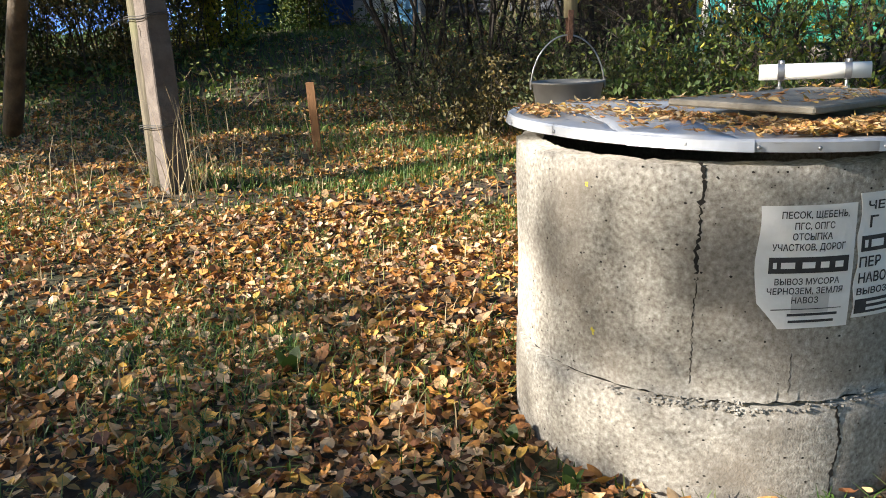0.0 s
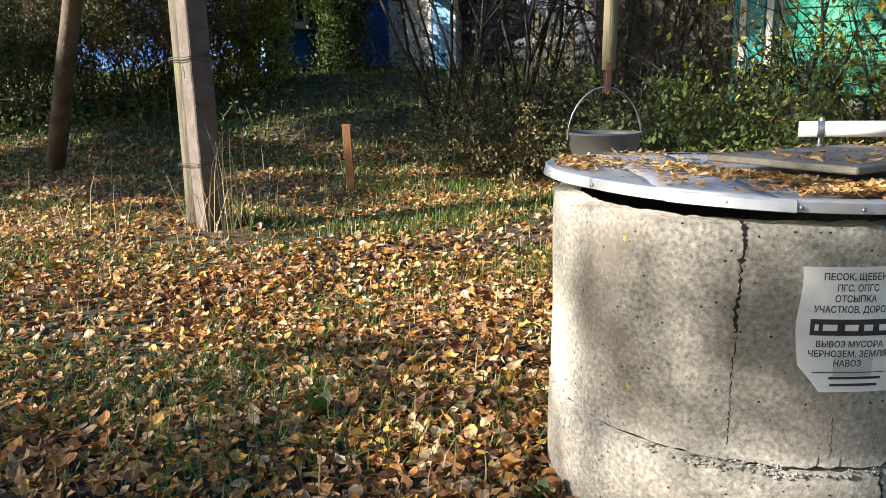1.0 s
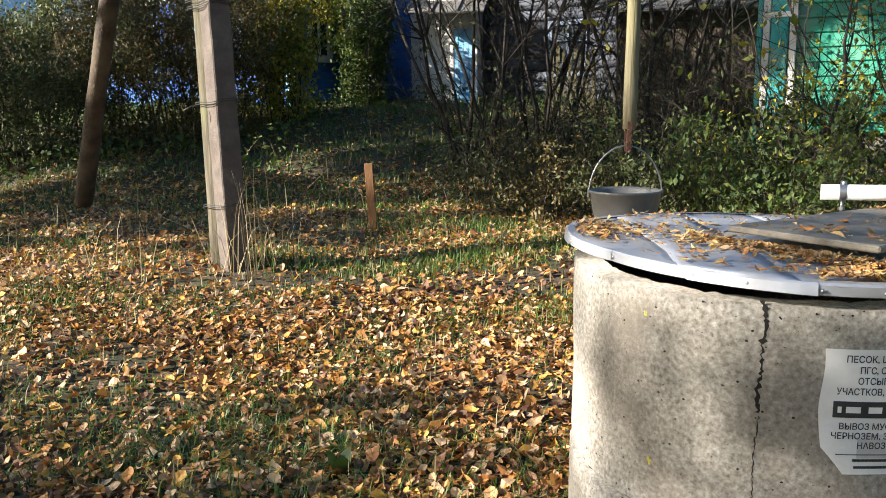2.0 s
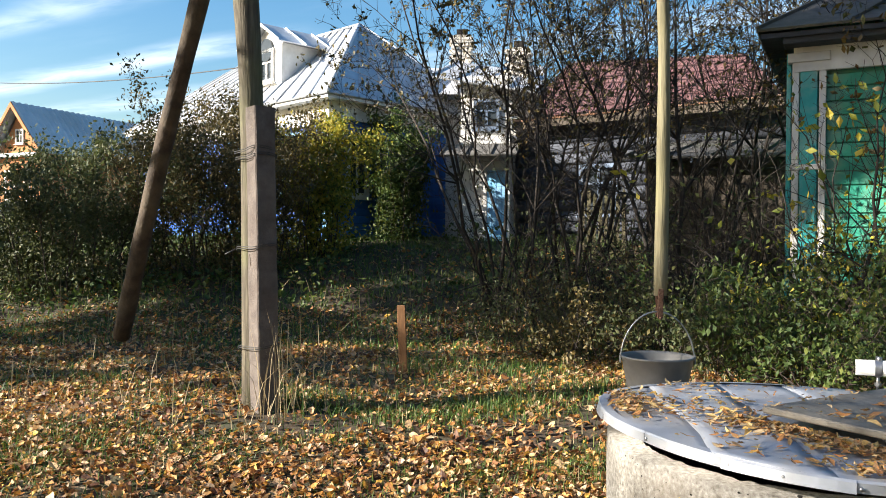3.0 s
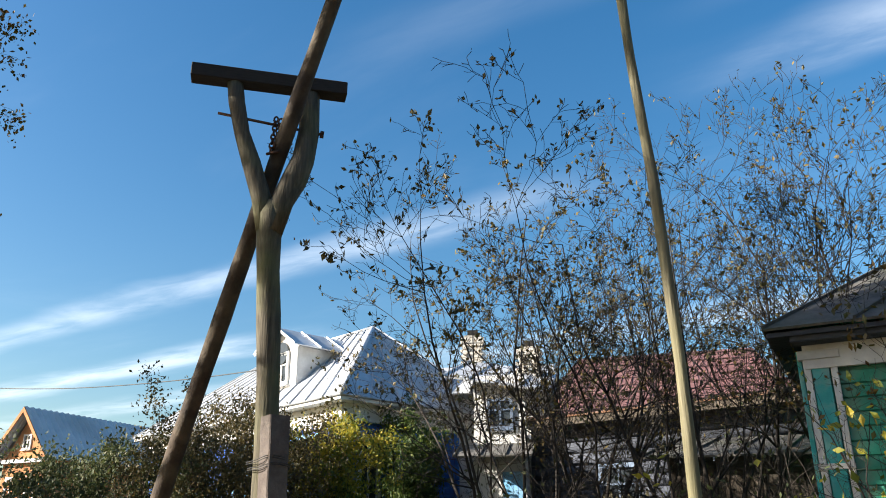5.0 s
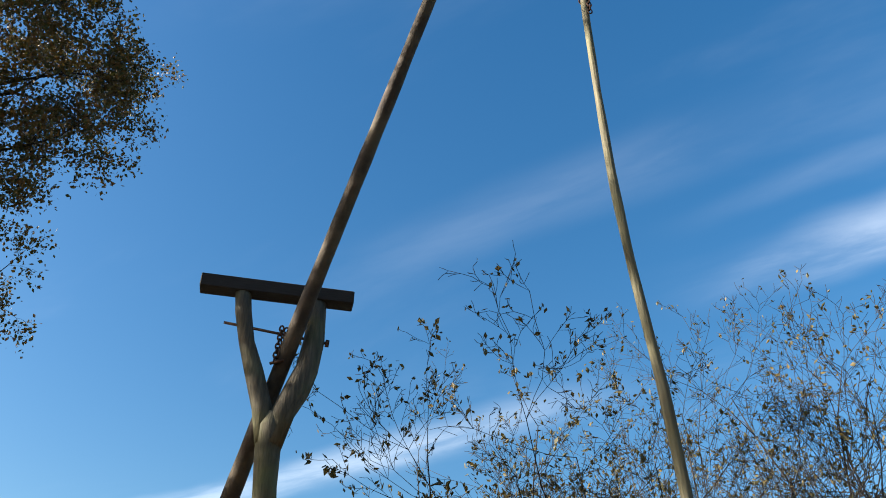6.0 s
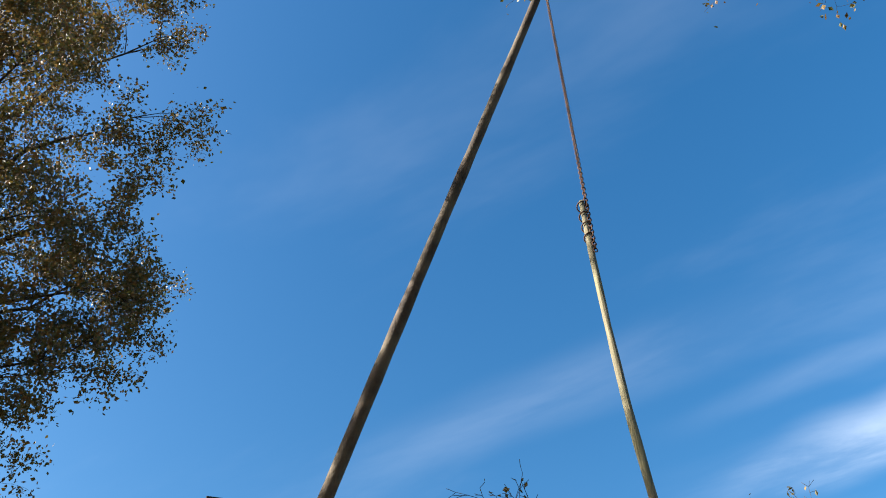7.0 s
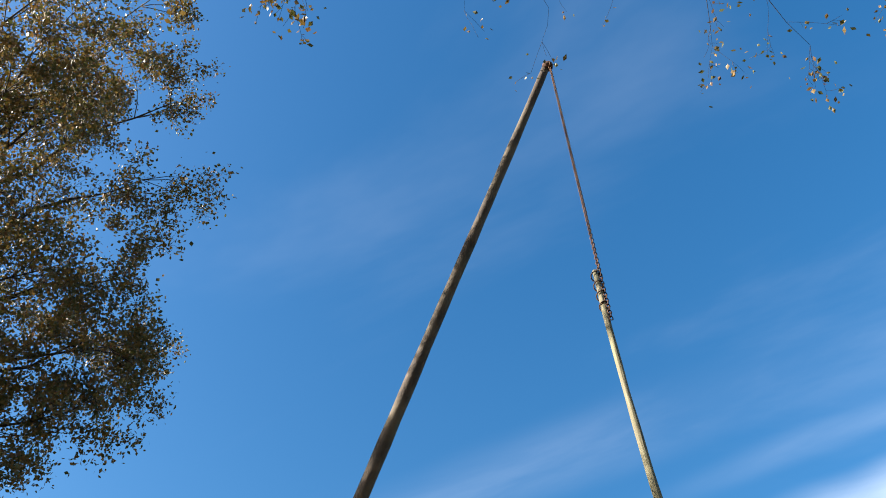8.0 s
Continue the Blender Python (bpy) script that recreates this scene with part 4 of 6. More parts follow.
window(annex, 0.55, 4.0, 0.42, 0.5, 0.10, "x", "faded_blue", 0.06)
slope_sheets(annex, (Vector((-0.6, -0.2, 4.75)), Vector((AW + 0.5, -0.2, 4.35)), Vector((AW + 0.5, 3.0, 5.35)), Vector((-0.6, 3.0, 5.75))), 4, "roof_tin")
chimney(annex, 1.0, 2.0, 4.9, 5.78, 0.42)

# grey log outbuilding with a rusty roof
shed = thing("log_outbuilding", "low weathered grey log house under a rusty tin roof", "outbuilding")
frame_axes(shed, (-0.30, 17.2, 0), (0.86, -0.51))
SL = 5.6
part("front_wall", boxed((SL, 0.15, 3.2), (SL / 2, 0.10, 2.3)), "shed_wood", shed)
part("side_wall", boxed((0.15, 3.5, 3.2), (SL - 0.08, 1.9, 2.3)), "shed_wood", shed)
logm = {}
for k in range(12):
    z = 0.95 + 0.235 * k
    for s, e in (((0, SL),) if not 1.9 < z < 2.95 else ((0, 1.55), (2.45, 3.55), (4.4, SL))):
        V, F = tube_arrays([[(Vector((s - (0.15 if s == 0 else 0), 0, 0)), 0.118), (Vector((e + (0.15 if e == SL else 0), 0, 0)), 0.118)]], 10)
        lg = arrays("log", V, F, "log_grey", shed, "", True)
        lg.location = (0, 0.02, z)
window(shed, 2.0, 2.42, 0.66, 0.85, -0.10, "x", "faded_blue", 0.09)
window(shed, 3.97, 2.42, 0.62, 0.85, -0.10, "x", "faded_blue", 0.09)
slope_sheets(shed, (Vector((-0.3, -0.55, 3.85)), Vector((SL + 0.3, -0.55, 3.85)), Vector((SL + 0.3, 2.2, 4.35)), Vector((-0.3, 2.2, 4.35))), 8, "rust_roof")
part("eave_board", boxed((SL + 0.5, 0.05, 0.16), (SL / 2, -0.5, 3.78)), "shed_wood", shed)

# big dark red roof further off
red = thing("red_roofed_house", "distant house under a tall dark red metal roof", "house")
frame_axes(red, (0.35, 28.2, 0), (0.985, -0.17))
part("walls", boxed((7.6, 6.0, 5.0), (3.8, 3.0, 3.4)), "shed_wood", red)
ra, rb, rc, rd = Vector((-0.6, -0.5, 5.6)), Vector((8.3, -0.5, 5.6)), Vector((7.0, 3.0, 8.25)), Vector((0.7, 3.0, 8.25))
slope_sheets(red, (ra, rb, rc, rd), 20, "red_roof", name="roof_sheet")
slope_sheets(red, (Vector((-0.6, 6.5, 5.6)), ra, rd, rd), 8, "red_roof")
slope_sheets(red, (rb, Vector((8.3, 6.5, 5.6)), rc, rc), 8, "red_roof")
for k in range(8):
    s = (k + 0.5) / 8
    a, b = ra.lerp(rd, s), rb.lerp(rc, s)
    part("tile_step", boxed(((b - a).length, 0.05, 0.03), (a + b) / 2 + Vector((0, -0.03, 0.06))), "red_roof", red)
tube("aerial", [[(Vector((1.0, 3.0, 8.0)), 0.03), (Vector((0.98, 3.0, 9.6)), 0.02)]], "steel", red, "", 6)

# the green house close by
green = thing("green_house", "neglected wooden house in flaking green paint, low dark roof", "house")
frame_axes(green, (2.86, 9.03, 0), (0.935, -0.35))
GZ, GE, GL = 0.95, 3.45, 5.5
part("front_wall", boxed((GL, 0.2, GE - GZ + 0.4), (GL / 2, 0.12, (GE + GZ) / 2 + 0.2)), "green_paint", green)
part("side_wall", boxed((0.2, 5.0, GE - GZ + 0.4), (0.12, 2.72, (GE + GZ) / 2 + 0.2)), "green_paint", green)
clad(green, GL - 0.32, GZ, 3.3, "green_paint", -0.0, 0.15, 0.32)
clad(green, 5.0, GZ, 3.3, "green_paint", -0.0, 0.15, 0.0, axis="y")
for x, wd, mt in ((0.02, 0.07, "white_paint"), (0.15, 0.17, "teal_paint"), (0.285, 0.07, "white_paint")):
    part("corner_board", boxed((wd, 0.05, GE - 0.75), (x, -0.05, (GE + 0.75) / 2 - 0.05), None, 0.006), mt, green, "flaking corner board")
part("corner_board", boxed((0.05, 0.16, GE - 0.75), (-0.05, 0.08, (GE + 0.75) / 2), None, 0.006), "teal_paint", green)
part("corner_cap", boxed((0.36, 0.06, 0.06), (0.15, -0.06, 2.2), None, 0.006), "white_paint", green)
part("corner_cap", boxed((0.42, 0.10, 0.10), (0.15, -0.06, 3.38), None, 0.006), "white_paint", green)
part("frieze", boxed((GL, 0.06, 0.26), (GL / 2, -0.06, 3.36)), "white_paint", green, "peeling white frieze")
part("cornice", boxed((GL + 0.2, 0.30, 0.07), (GL / 2, -0.16, 3.53), None, 0.01), "log_grey", green)
mesh_st = {}
for k in range(30):
    rnd = random.Random(k)
    w, h = rnd.uniform(0.25, 0.42), rnd.uniform(0.16, 0.24)
    bm = boxed((w, 0.3, h), (0, 0, 0), None, 0.04)
    for v in bm.verts:
        v.co += Vector((rnd.uniform(-1, 1), rnd.uniform(-1, 1), rnd.uniform(-1, 1))) * 0.02
    st = part("stone", bm, "stone", green)
    st.location = (0.15 + 0.38 * (k % 15) + (0.15 if k >= 15 else 0), 0.02, 0.58 + (0.22 if k >= 15 else 0))
slope_sheets(green, (Vector((-0.34, -0.42, 3.62)), Vector((GL + 0.5, -0.42, 3.62)), Vector((GL + 0.5, 2.6, 5.35)), Vector((1.9, 2.6, 5.35))), 7, "dark_roof")
slope_sheets(green, (Vector((-0.34, 6.0, 3.62)), Vector((-0.34, -0.42, 3.62)), Vector((1.9, 2.6, 5.35)), Vector((1.9, 3.2, 5.35))), 7, "dark_roof")
part("soffit", boxed((GL + 0.75, 6.3, 0.05), (GL / 2 + 0.06, 2.78, 3.58)), "log_grey", green)

# sheds between
lean = thing("dark_shed", "dark sagging board shed among the shrubs", "shed")
frame_axes(lean, (1.9, 13.2, 0), (0.9, -0.43))
for k in range(16):
    bm = boxed((0.17, 0.03, 2.0 + 0.05 * math.sin(k * 2.1)), (0.09 + 0.18 * k, 0, 1.75), Matrix.Rotation(0.02 * math.sin(k * 1.7), 3, "Y"))
    part("plank", bm, "shed_wood", lean)
part("back", boxed((2.9, 1.6, 1.9), (1.45, 0.85, 1.7)), "shed_wood", lean)
slope_sheets(lean, (Vector((-0.3, -0.4, 2.7)), Vector((3.2, -0.4, 2.6)), Vector((3.2, 1.9, 3.1)), Vector((-0.3, 1.9, 3.2))), 5, "dark_roof")

# pale picket gate in the hedge
gate = thing("picket_fence", "short run of weathered pale pickets", "fence", (0.9, 14.0, 0.95))
for k in range(8):
    h = 1.25 + 0.06 * math.sin(k * 1.9)
    part("picket", prism([(0.1 * k, 0, 0), (0.1 * k + 0.06, 0, 0), (0.1 * k + 0.06, 0, h), (0.1 * k + 0.03, 0, h + 0.07), (0.1 * k, 0, h)], (0, 0.022, 0)), "pale_wood", gate)
for z in (0.3, 0.95):
    part("rail", boxed((0.85, 0.05, 0.07), (0.4, 0.05, z)), "pale_wood", gate)

# orange house and fence far to the left
orange = thing("orange_house", "ochre boarded house with a grey corrugated slate roof", "house")
frame_axes(orange, (-20.5, 31.5, 0), (0.954, -0.30))
OL, OE, OR = 25.0, 4.95, 7.0
part("front_wall", boxed((2.5, 0.25, 4.6), (-1.25, 0.12, 2.65)), "orange_brick", orange)
part("gable", prism([(-2.5, 0.0, OE), (0.0, 0.0, OE), (-1.25, 0.0, OR - 0.15)], (0, 0.25, 0)), "orange_brick", orange)
part("side_wall", boxed((0.25, OL - 0.3, 4.6), (-0.125, 0.25 + (OL - 0.3) / 2, 2.65)), "orange_brick", orange)
part("far_wall", boxed((0.25, OL - 0.3, 4.6), (-2.375, 0.25 + (OL - 0.3) / 2, 2.65)), "orange_brick", orange)
part("back_wall", boxed((2.0, 0.25, 4.6), (-1.25, OL - 0.12, 2.65)), "orange_brick", orange)
for x in (-1.85, -0.65):
    window(orange, x, 3.6, 0.45, 1.15, -0.03, "x", "white_paint", 0.1)
window(orange, -1.25, 5.7, 0.35, 0.5, -0.03, "x", "white_paint", 0.07)
part("string_course", boxed((3.0, 0.35, 0.16), (-1.25, -0.05, OE - 0.05)), "fence_grey", orange)


def corrugated(parent, a, b, c, d, waves, mat):
    """A wavy sheet over a roof plane."""
    a, b, c, d = Vector(a), Vector(b), Vector(c), Vector(d)
    nrm = (b - a).cross(d - a).normalized()
    nrm = nrm if nrm.z > 0 else -nrm
    V, F = [], []
    n = waves * 4
    for i in range(n + 1):
        off = nrm * (0.05 + 0.03 * math.sin(i * math.pi / 2))
        for j, z in ((0, 0.0), (1, 0.0), (0, -0.04), (1, -0.04)):
            V.append((a.lerp(b, i / n) if j == 0 else d.lerp(c, i / n)) + off + nrm * z)
    for i in range(n):
        q = i * 4
        F += [(q, q + 4, q + 5, q + 1), (q + 2, q + 3, q + 7, q + 6), (q, q + 2, q + 6, q + 4), (q + 1, q + 5, q + 7, q + 3)]
    return arrays("corrugated_roof", V, F, mat, parent)


corrugated(orange, (0.5, -0.45, OE - 0.05), (0.5, OL + 0.3, OE - 0.05), (-1.25, OL + 0.3, OR + 0.1), (-1.25, -0.45, OR + 0.1), 84, "slate_roof")
corrugated(orange, (-3.0, -0.45, OE - 0.05), (-3.0, OL + 0.3, OE - 0.05), (-1.25, OL + 0.3, OR + 0.1), (-1.25, -0.45, OR + 0.1), 84, "slate_roof")
for sx in (-1, 1):
    p, q = Vector((-1.25, -0.48, OR + 0.12)), Vector((-1.25 + sx * 1.85, -0.48, OE - 0.1))
    part("barge_board", prism([p, q, q + Vector((0, 0, -0.22)), p + Vector((0, 0, -0.22))], (0, 0.04, 0)), "orange_brick", orange)
farhouse = thing("far_cottage", "far cottage with a brownish red roof", "house")
frame_axes(farhouse, (-30.5, 40.0, 0), (0.5, 0.86))
part("walls", boxed((5, 8, 4.0), (-2.5, 4, 2.6)), "fence_grey", farhouse)
slope_sheets(farhouse, ((0.4, -0.4, 4.5), (0.4, 8.4, 4.5), (-2.5, 8.4, 6.7), (-2.5, -0.4, 6.7)), 10, "red_roof")
slope_sheets(farhouse, ((-5.4, -0.4, 4.5), (-5.4, 8.4, 4.5), (-2.5, 8.4, 6.7), (-2.5, -0.4, 6.7)), 10, "red_roof")
fence = thing("sheet_fence", "profiled sheet fence, dark green and grey panels", "fence")
frame_axes(fence, (-24.5, 28.2, 0), (0.91, 0.42))
for k in range(24):
    part("panel", boxed((0.19, 0.03, 2.15), (0.2 * k, 0.01 * (k % 2), 1.7), None, 0.008), "fence_green" if k < 17 else "fence_grey", fence)
for k in range(4):
    part("fence_post", boxed((0.08, 0.08, 2.2), (1.55 * k, 0.08, 1.6)), "fence_grey", fence)
for z in (1.1, 2.3):
    part("rail", boxed((4.8, 0.04, 0.06), (2.3, 0.05, z)), "fence_grey", fence)

# overhead wire
cable = tube("overhead_cable", [[(Vector((-23.5 + 17.2 * s, 28.4 - 10.6 * s, 7.6 - 2.2 * s - 0.35 * 4 * s * (1 - s))), 0.014) for s in [i / 20 for i in range(21)]]], "wire", None, "", 5)
tagged(cable, "thin dark overhead cable running to the house", "cable")


# ---- trees and shrubs ----
def grow(rnd, start, direction, length, radius, level, paths, tips, ratio=0.5, kids=(7, 6, 4), up=0.15, jitter=0.22, steps=(8, 5, 4, 3), droop=0.0, thin=0.0018):
    """A limb with its side branches. Fills paths (by level) and the points where leaves may sit."""
    p, d = Vector(start), Vector(direction).normalized()
    n = steps[min(level, 3)]
    seg = length / n
    path = [(p.copy(), radius)]
    nodes = []
    for i in range(n):
        s = (i + 1) / n
        d = (d + Vector((rnd.gauss(0, jitter), rnd.gauss(0, jitter), rnd.gauss(0, jitter) + up - droop * s)) * 0.6).normalized()
        p = p + d * seg
        path.append((p.copy(), max(thin, radius * (1 - 0.8 * s))))
        nodes.append((p.copy(), d.copy(), s))
    paths.setdefault(level, []).append(path)
    if level >= len(kids):
        tips += [q for q, _, _ in nodes]
        return
    for k in range(kids[level]):
        q, dd, s = nodes[min(n - 1, int(rnd.uniform(0.15 if level else 0.25, 1.0) * n))]
        side = dd.orthogonal().normalized()
        side.rotate(Matrix.Rotation(rnd.uniform(0, 6.283), 3, dd))
        nd = dd * rnd.uniform(0.5, 1.0) + side * rnd.uniform(0.5, 1.0)
        grow(rnd, q, nd, length * ratio * rnd.uniform(0.6, 1.15) * (1.15 - 0.5 * s), max(0.002, radius * (1 - 0.7 * s) * 0.55), level + 1, paths, tips, ratio, kids, up, jitter, steps, droop, thin)


def wood_mesh(paths, name, mat, parent, sides=(8, 5, 3, 3)):
    V, F = [], []
    for level, group in paths.items():
        v, f = tube_arrays(group, sides[min(level, 3)])
        o = len(V)
        V += v
        F += [tuple(i + o for i in q) for q in f]
    return arrays(name, V, F, mat, parent, "", True)


def foliage(points, count, size, scatter, seed, mat, parent, hang=0.0, shape=0.55, name="foliage"):
    rng = np.random.default_rng(seed)
    pts = np.array([tuple(p) for p in points])
    pick = pts[rng.integers(0, len(pts), count)] + rng.normal(0, scatter, (count, 3)) * np.array([1, 1, 1 + hang])
    if hang:
        pick[:, 2] -= np.abs(rng.normal(0, hang, count)) * 0.5
    V, F = leaves(pick, size, rng, 0.0, 0.3, shape)
    return arrays(name, V, F, mat, parent)


def bush(name, label, at, width, tall, seed, leaf_mat, count, size, stems=14, scatter=0.06, kids=(6, 5), up=0.12, lean=0.7, wood="twig", girth=0.016, jitter=0.25, group="", ratio=0.42, low=0.3):
    """A shrub: many stems from one stool, branched, with leaves on the twigs."""
    rnd = random.Random(seed)
    ob = thing(name, label, "shrub", at, group)
    tips = []
    for k in range(stems):
        paths = {}
        a = rnd.uniform(0, 6.283)
        r = width * 0.35 * math.sqrt(rnd.random())
        base = Vector((r * math.cos(a), r * math.sin(a), -0.1))
        d = Vector((math.cos(a) * lean * rnd.random(), math.sin(a) * lean * rnd.random(), 1))
        grow(rnd, base, d, tall * rnd.uniform(0.7, 1.05), girth * rnd.uniform(0.7, 1.2), 0, paths, tips, ratio, kids, up, jitter)
        wood_mesh(paths, "stem", wood, ob)
    if count:
        for k in range(int(len(tips) * low)):
            a, q = rnd.uniform(0, 6.283), width * 0.5 * math.sqrt(rnd.random())
            tips.append(Vector((q * math.cos(a), q * math.sin(a), tall * 0.5 * rnd.random())))
        foliage(tips, count, size, scatter, seed + 1, leaf_mat, ob)
    return ob


def ground_at(x, y):
    return (x, y, float(height(x, y)))


# tall half-bare shrubs behind the well
shrub_label = "tall bare multi-stemmed shrub with a few withered leaves"
spots = [(-0.35, 10.4, 6.0, 4, 11), (0.3, 9.8, 6.1, 5, 12), (1.05, 10.5, 6.2, 5, 13), (1.8, 10.0, 5.0, 5, 14), (2.6, 10.4, 6.1, 5, 15), (3.5, 11.3, 6.6, 6, 16), (4.6, 10.9, 6.2, 6, 18), (0.6, 12.4, 5.6, 4, 17)]
for x, y, h, st, sd in spots:
    rnd = random.Random(sd)
    ob = thing("bare_shrub", shrub_label, "shrub", ground_at(x, y), "bare shrubs behind the well")
    tips = []
    for k in range(st):
        paths = {}
        a = 6.283 * k / st + rnd.uniform(-0.5, 0.5)
        d = Vector((math.cos(a) * rnd.uniform(0.1, 0.42), math.sin(a) * rnd.uniform(0.1, 0.4), 1))
        grow(rnd, (0.15 * math.cos(a), 0.15 * math.sin(a), -0.1), d, h * rnd.uniform(0.72, 1.02), rnd.uniform(0.020, 0.038), 0, paths, tips, 0.45, (9, 8, 5), 0.13, 0.34, thin=0.0032)
        wood_mesh(paths, "stem", "bark", ob, (8, 5, 3, 3))
    high = [q for q in tips if q.z > h * 0.4]
    foliage(high, 1500, 0.07, 0.03, sd + 50, "shrub_leaf", ob)

# leaning stem with leafy end that reaches out in front of the blue house
rnd = random.Random(71)
ob = thing("leaning_shrub", "slender leaning shrub with clusters of brown-green leaves", "shrub", ground_at(-0.45, 10.9))
tips = []
for dx, dy, ln in ((-0.42, 0.0, 6.2), (-0.3, -0.1, 5.4), (-0.12, 0.1, 5.6)):
    paths = {}
    grow(rnd, (0, 0, -0.1), (dx, dy, 1), ln, 0.03, 0, paths, tips, 0.38, (8, 7, 4), 0.08, 0.22, thin=0.003)
    wood_mesh(paths, "stem", "bark", ob, (8, 5, 3, 3))
foliage([q for q in tips if q.z > 3.2], 1000, 0.085, 0.035, 72, "shrub_leaf", ob)

# leafy bushes before the houses
bush("bush", "broad dull green leafy bush in half shade", ground_at(-7.3, 12.3), 2.7, 2.2, 21, "dull_leaf", 24000, 0.075, 26, 0.10, (7, 5), 0.1, 0.75)
bush("bush", "greyish-green bush edge with thin twigs", ground_at(-8.6, 12.0), 1.6, 1.7, 22, "dull_leaf", 9000, 0.07, 16, 0.09, (6, 5), 0.1, 0.8)
bush("bush", "brown and yellow thinning autumn bush", ground_at(-5.45, 12.9), 2.1, 2.95, 23, "shrub_leaf", 26000, 0.06, 26, 0.08, (7, 5), 0.1, 0.6)
bush("bush", "reddish-brown twiggy bush with green leaves", ground_at(-4.6, 13.2), 1.5, 2.7, 24, "shrub_leaf", 18000, 0.06, 22, 0.08, (7, 5), 0.1, 0.5)
bush("climber_bush", "dense yellow-green climber over a bush by the house corner", ground_at(-3.95, 14.3), 1.3, 2.55, 25, "yellow_leaf", 17000, 0.085, 24, 0.10, (7, 5), 0.08, 0.16, "twig", 0.016, 0.18, "", 0.24)
bush("climber_bush", "dark green climber covering the blue boards", ground_at(-2.7, 16.35), 1.0, 2.8, 26, "green_leaf", 14000, 0.09, 18, 0.09, (7, 5), 0.08, 0.12, "twig", 0.016, 0.18, "", 0.22)

# leafy undergrowth beside the well
for x, y, w, h, sd, mt, c, sz in ((1.5, 7.9, 1.3, 0.95, 31, "dull_leaf", 2600, 0.085), (2.2, 7.2, 1.4, 1.25, 32, "green_leaf", 3200, 0.09), (2.9, 7.6, 1.3, 1.5, 33, "yellow_leaf", 1200, 0.085), (3.5, 6.9, 1.4, 1.5, 34, "green_leaf", 1700, 0.09), (0.7, 8.6, 1.3, 1.0, 35, "shrub_leaf", 2200, 0.08), (-0.1, 9.0, 1.2, 0.9, 36, "dull_leaf", 1600, 0.075), (2.5, 6.3, 0.9, 0.8, 37, "green_leaf", 1500, 0.08), (4.3, 7.6, 1.3, 2.2, 38, "yellow_leaf", 900, 0.085), (1.2, 9.4, 1.6, 1.7, 39, "dull_leaf", 1400, 0.075)):
    bush("undergrowth", "leafy nettle-green undergrowth with yellowing tips" if mt != "dull_leaf" else "dull low undergrowth in the shade", ground_at(x, y), w, h, sd, mt, int(c * 1.25), sz * 0.66, 16, 0.06, (6, 4), 0.05, 0.9, "twig", 0.009, 0.3, "undergrowth by the well")
for x, y, h, sd in ((0.2, 10.8, 2.6, 41), (1.4, 11.2, 2.6, 42), (2.4, 11.4, 2.8, 43), (3.3, 9.0, 2.6, 44), (1.9, 8.9, 2.2, 46)):
    bush("brushwood", "dark tangled brushwood of bare twigs", ground_at(x, y), 1.7, h, sd, "dull_leaf", 350, 0.07, 20, 0.05, (7, 5), 0.02, 0.9, "bark", 0.014, 0.35, "brushwood before the houses")
bush("yellow_shrub", "arching shrub with bright yellow-green leaves", ground_at(3.25, 7.3), 1.2, 3.2, 47, "yellow_leaf", 330, 0.10, 7, 0.03, (7, 4), 0.06, 0.7, "bark", 0.02)
bush("yellow_shrub", "slim shrub with ochre leaves before the green house", ground_at(4.2, 8.1), 1.0, 3.6, 48, "autumn_leaf", 900, 0.085, 6, 0.05, (7, 5), 0.1, 0.5, "bark", 0.022)


def birch(label, at, tall, girth, limbs, seed, leaf_count, leaf_size, hang=1.0, leaf_mat="autumn_leaf"):
    """A birch: trunk, long limbs drawn to their ends, side branches and hanging twigs full of leaves."""
    rnd = random.Random(seed)
    ob = thing("birch", label, "tree", at)
    trunk = [(Vector((0.25 * math.sin(2.0 * s + seed), 0.2 * math.sin(1.7 * s), tall * s - 0.2)), girth * (1 - 0.85 * s) + 0.01) for s in [i / 14 for i in range(15)]]
    tube("trunk", [trunk], "birch_bark", ob, "", 12)
    tips = []
    for start, end in limbs:
        paths = {}
        a, b = Vector((0.1, 0, start)), Vector(end)
        L = (b - a).length
        pts = []
        n = 9
        for i in range(n + 1):
            s = i / n
            p = a.lerp(b, s) + Vector((rnd.gauss(0, 0.07), rnd.gauss(0, 0.07), 0.10 * L * math.sin(math.pi * s))) * (1 if 0 < i < n else 0)
            pts.append((p, 0.012 * L * (1 - s) + 0.006))
        paths.setdefault(0, []).append(pts)
        for i in range(3, n + 1):
            p, r = pts[i]
            d0 = (pts[i][0] - pts[i - 1][0]).normalized()
            for k in range(3):
                side = Vector((rnd.gauss(0, 1), rnd.gauss(0, 1), rnd.gauss(0.1, 0.5))).normalized()
                grow(rnd, p, d0 * 0.9 + side * 0.8, L * rnd.uniform(0.10, 0.21), 0.008, 1, paths, tips, 0.5, (3, 5, 3), 0.02, 0.2, (8, 5, 4, 4), 0.32 * hang)
        wood_mesh(paths, "limb", "bark", ob, (7, 4, 3, 3))
    foliage(tips, leaf_count, leaf_size, 0.07, seed + 3, leaf_mat, ob, 0.12, 0.7)
    return ob


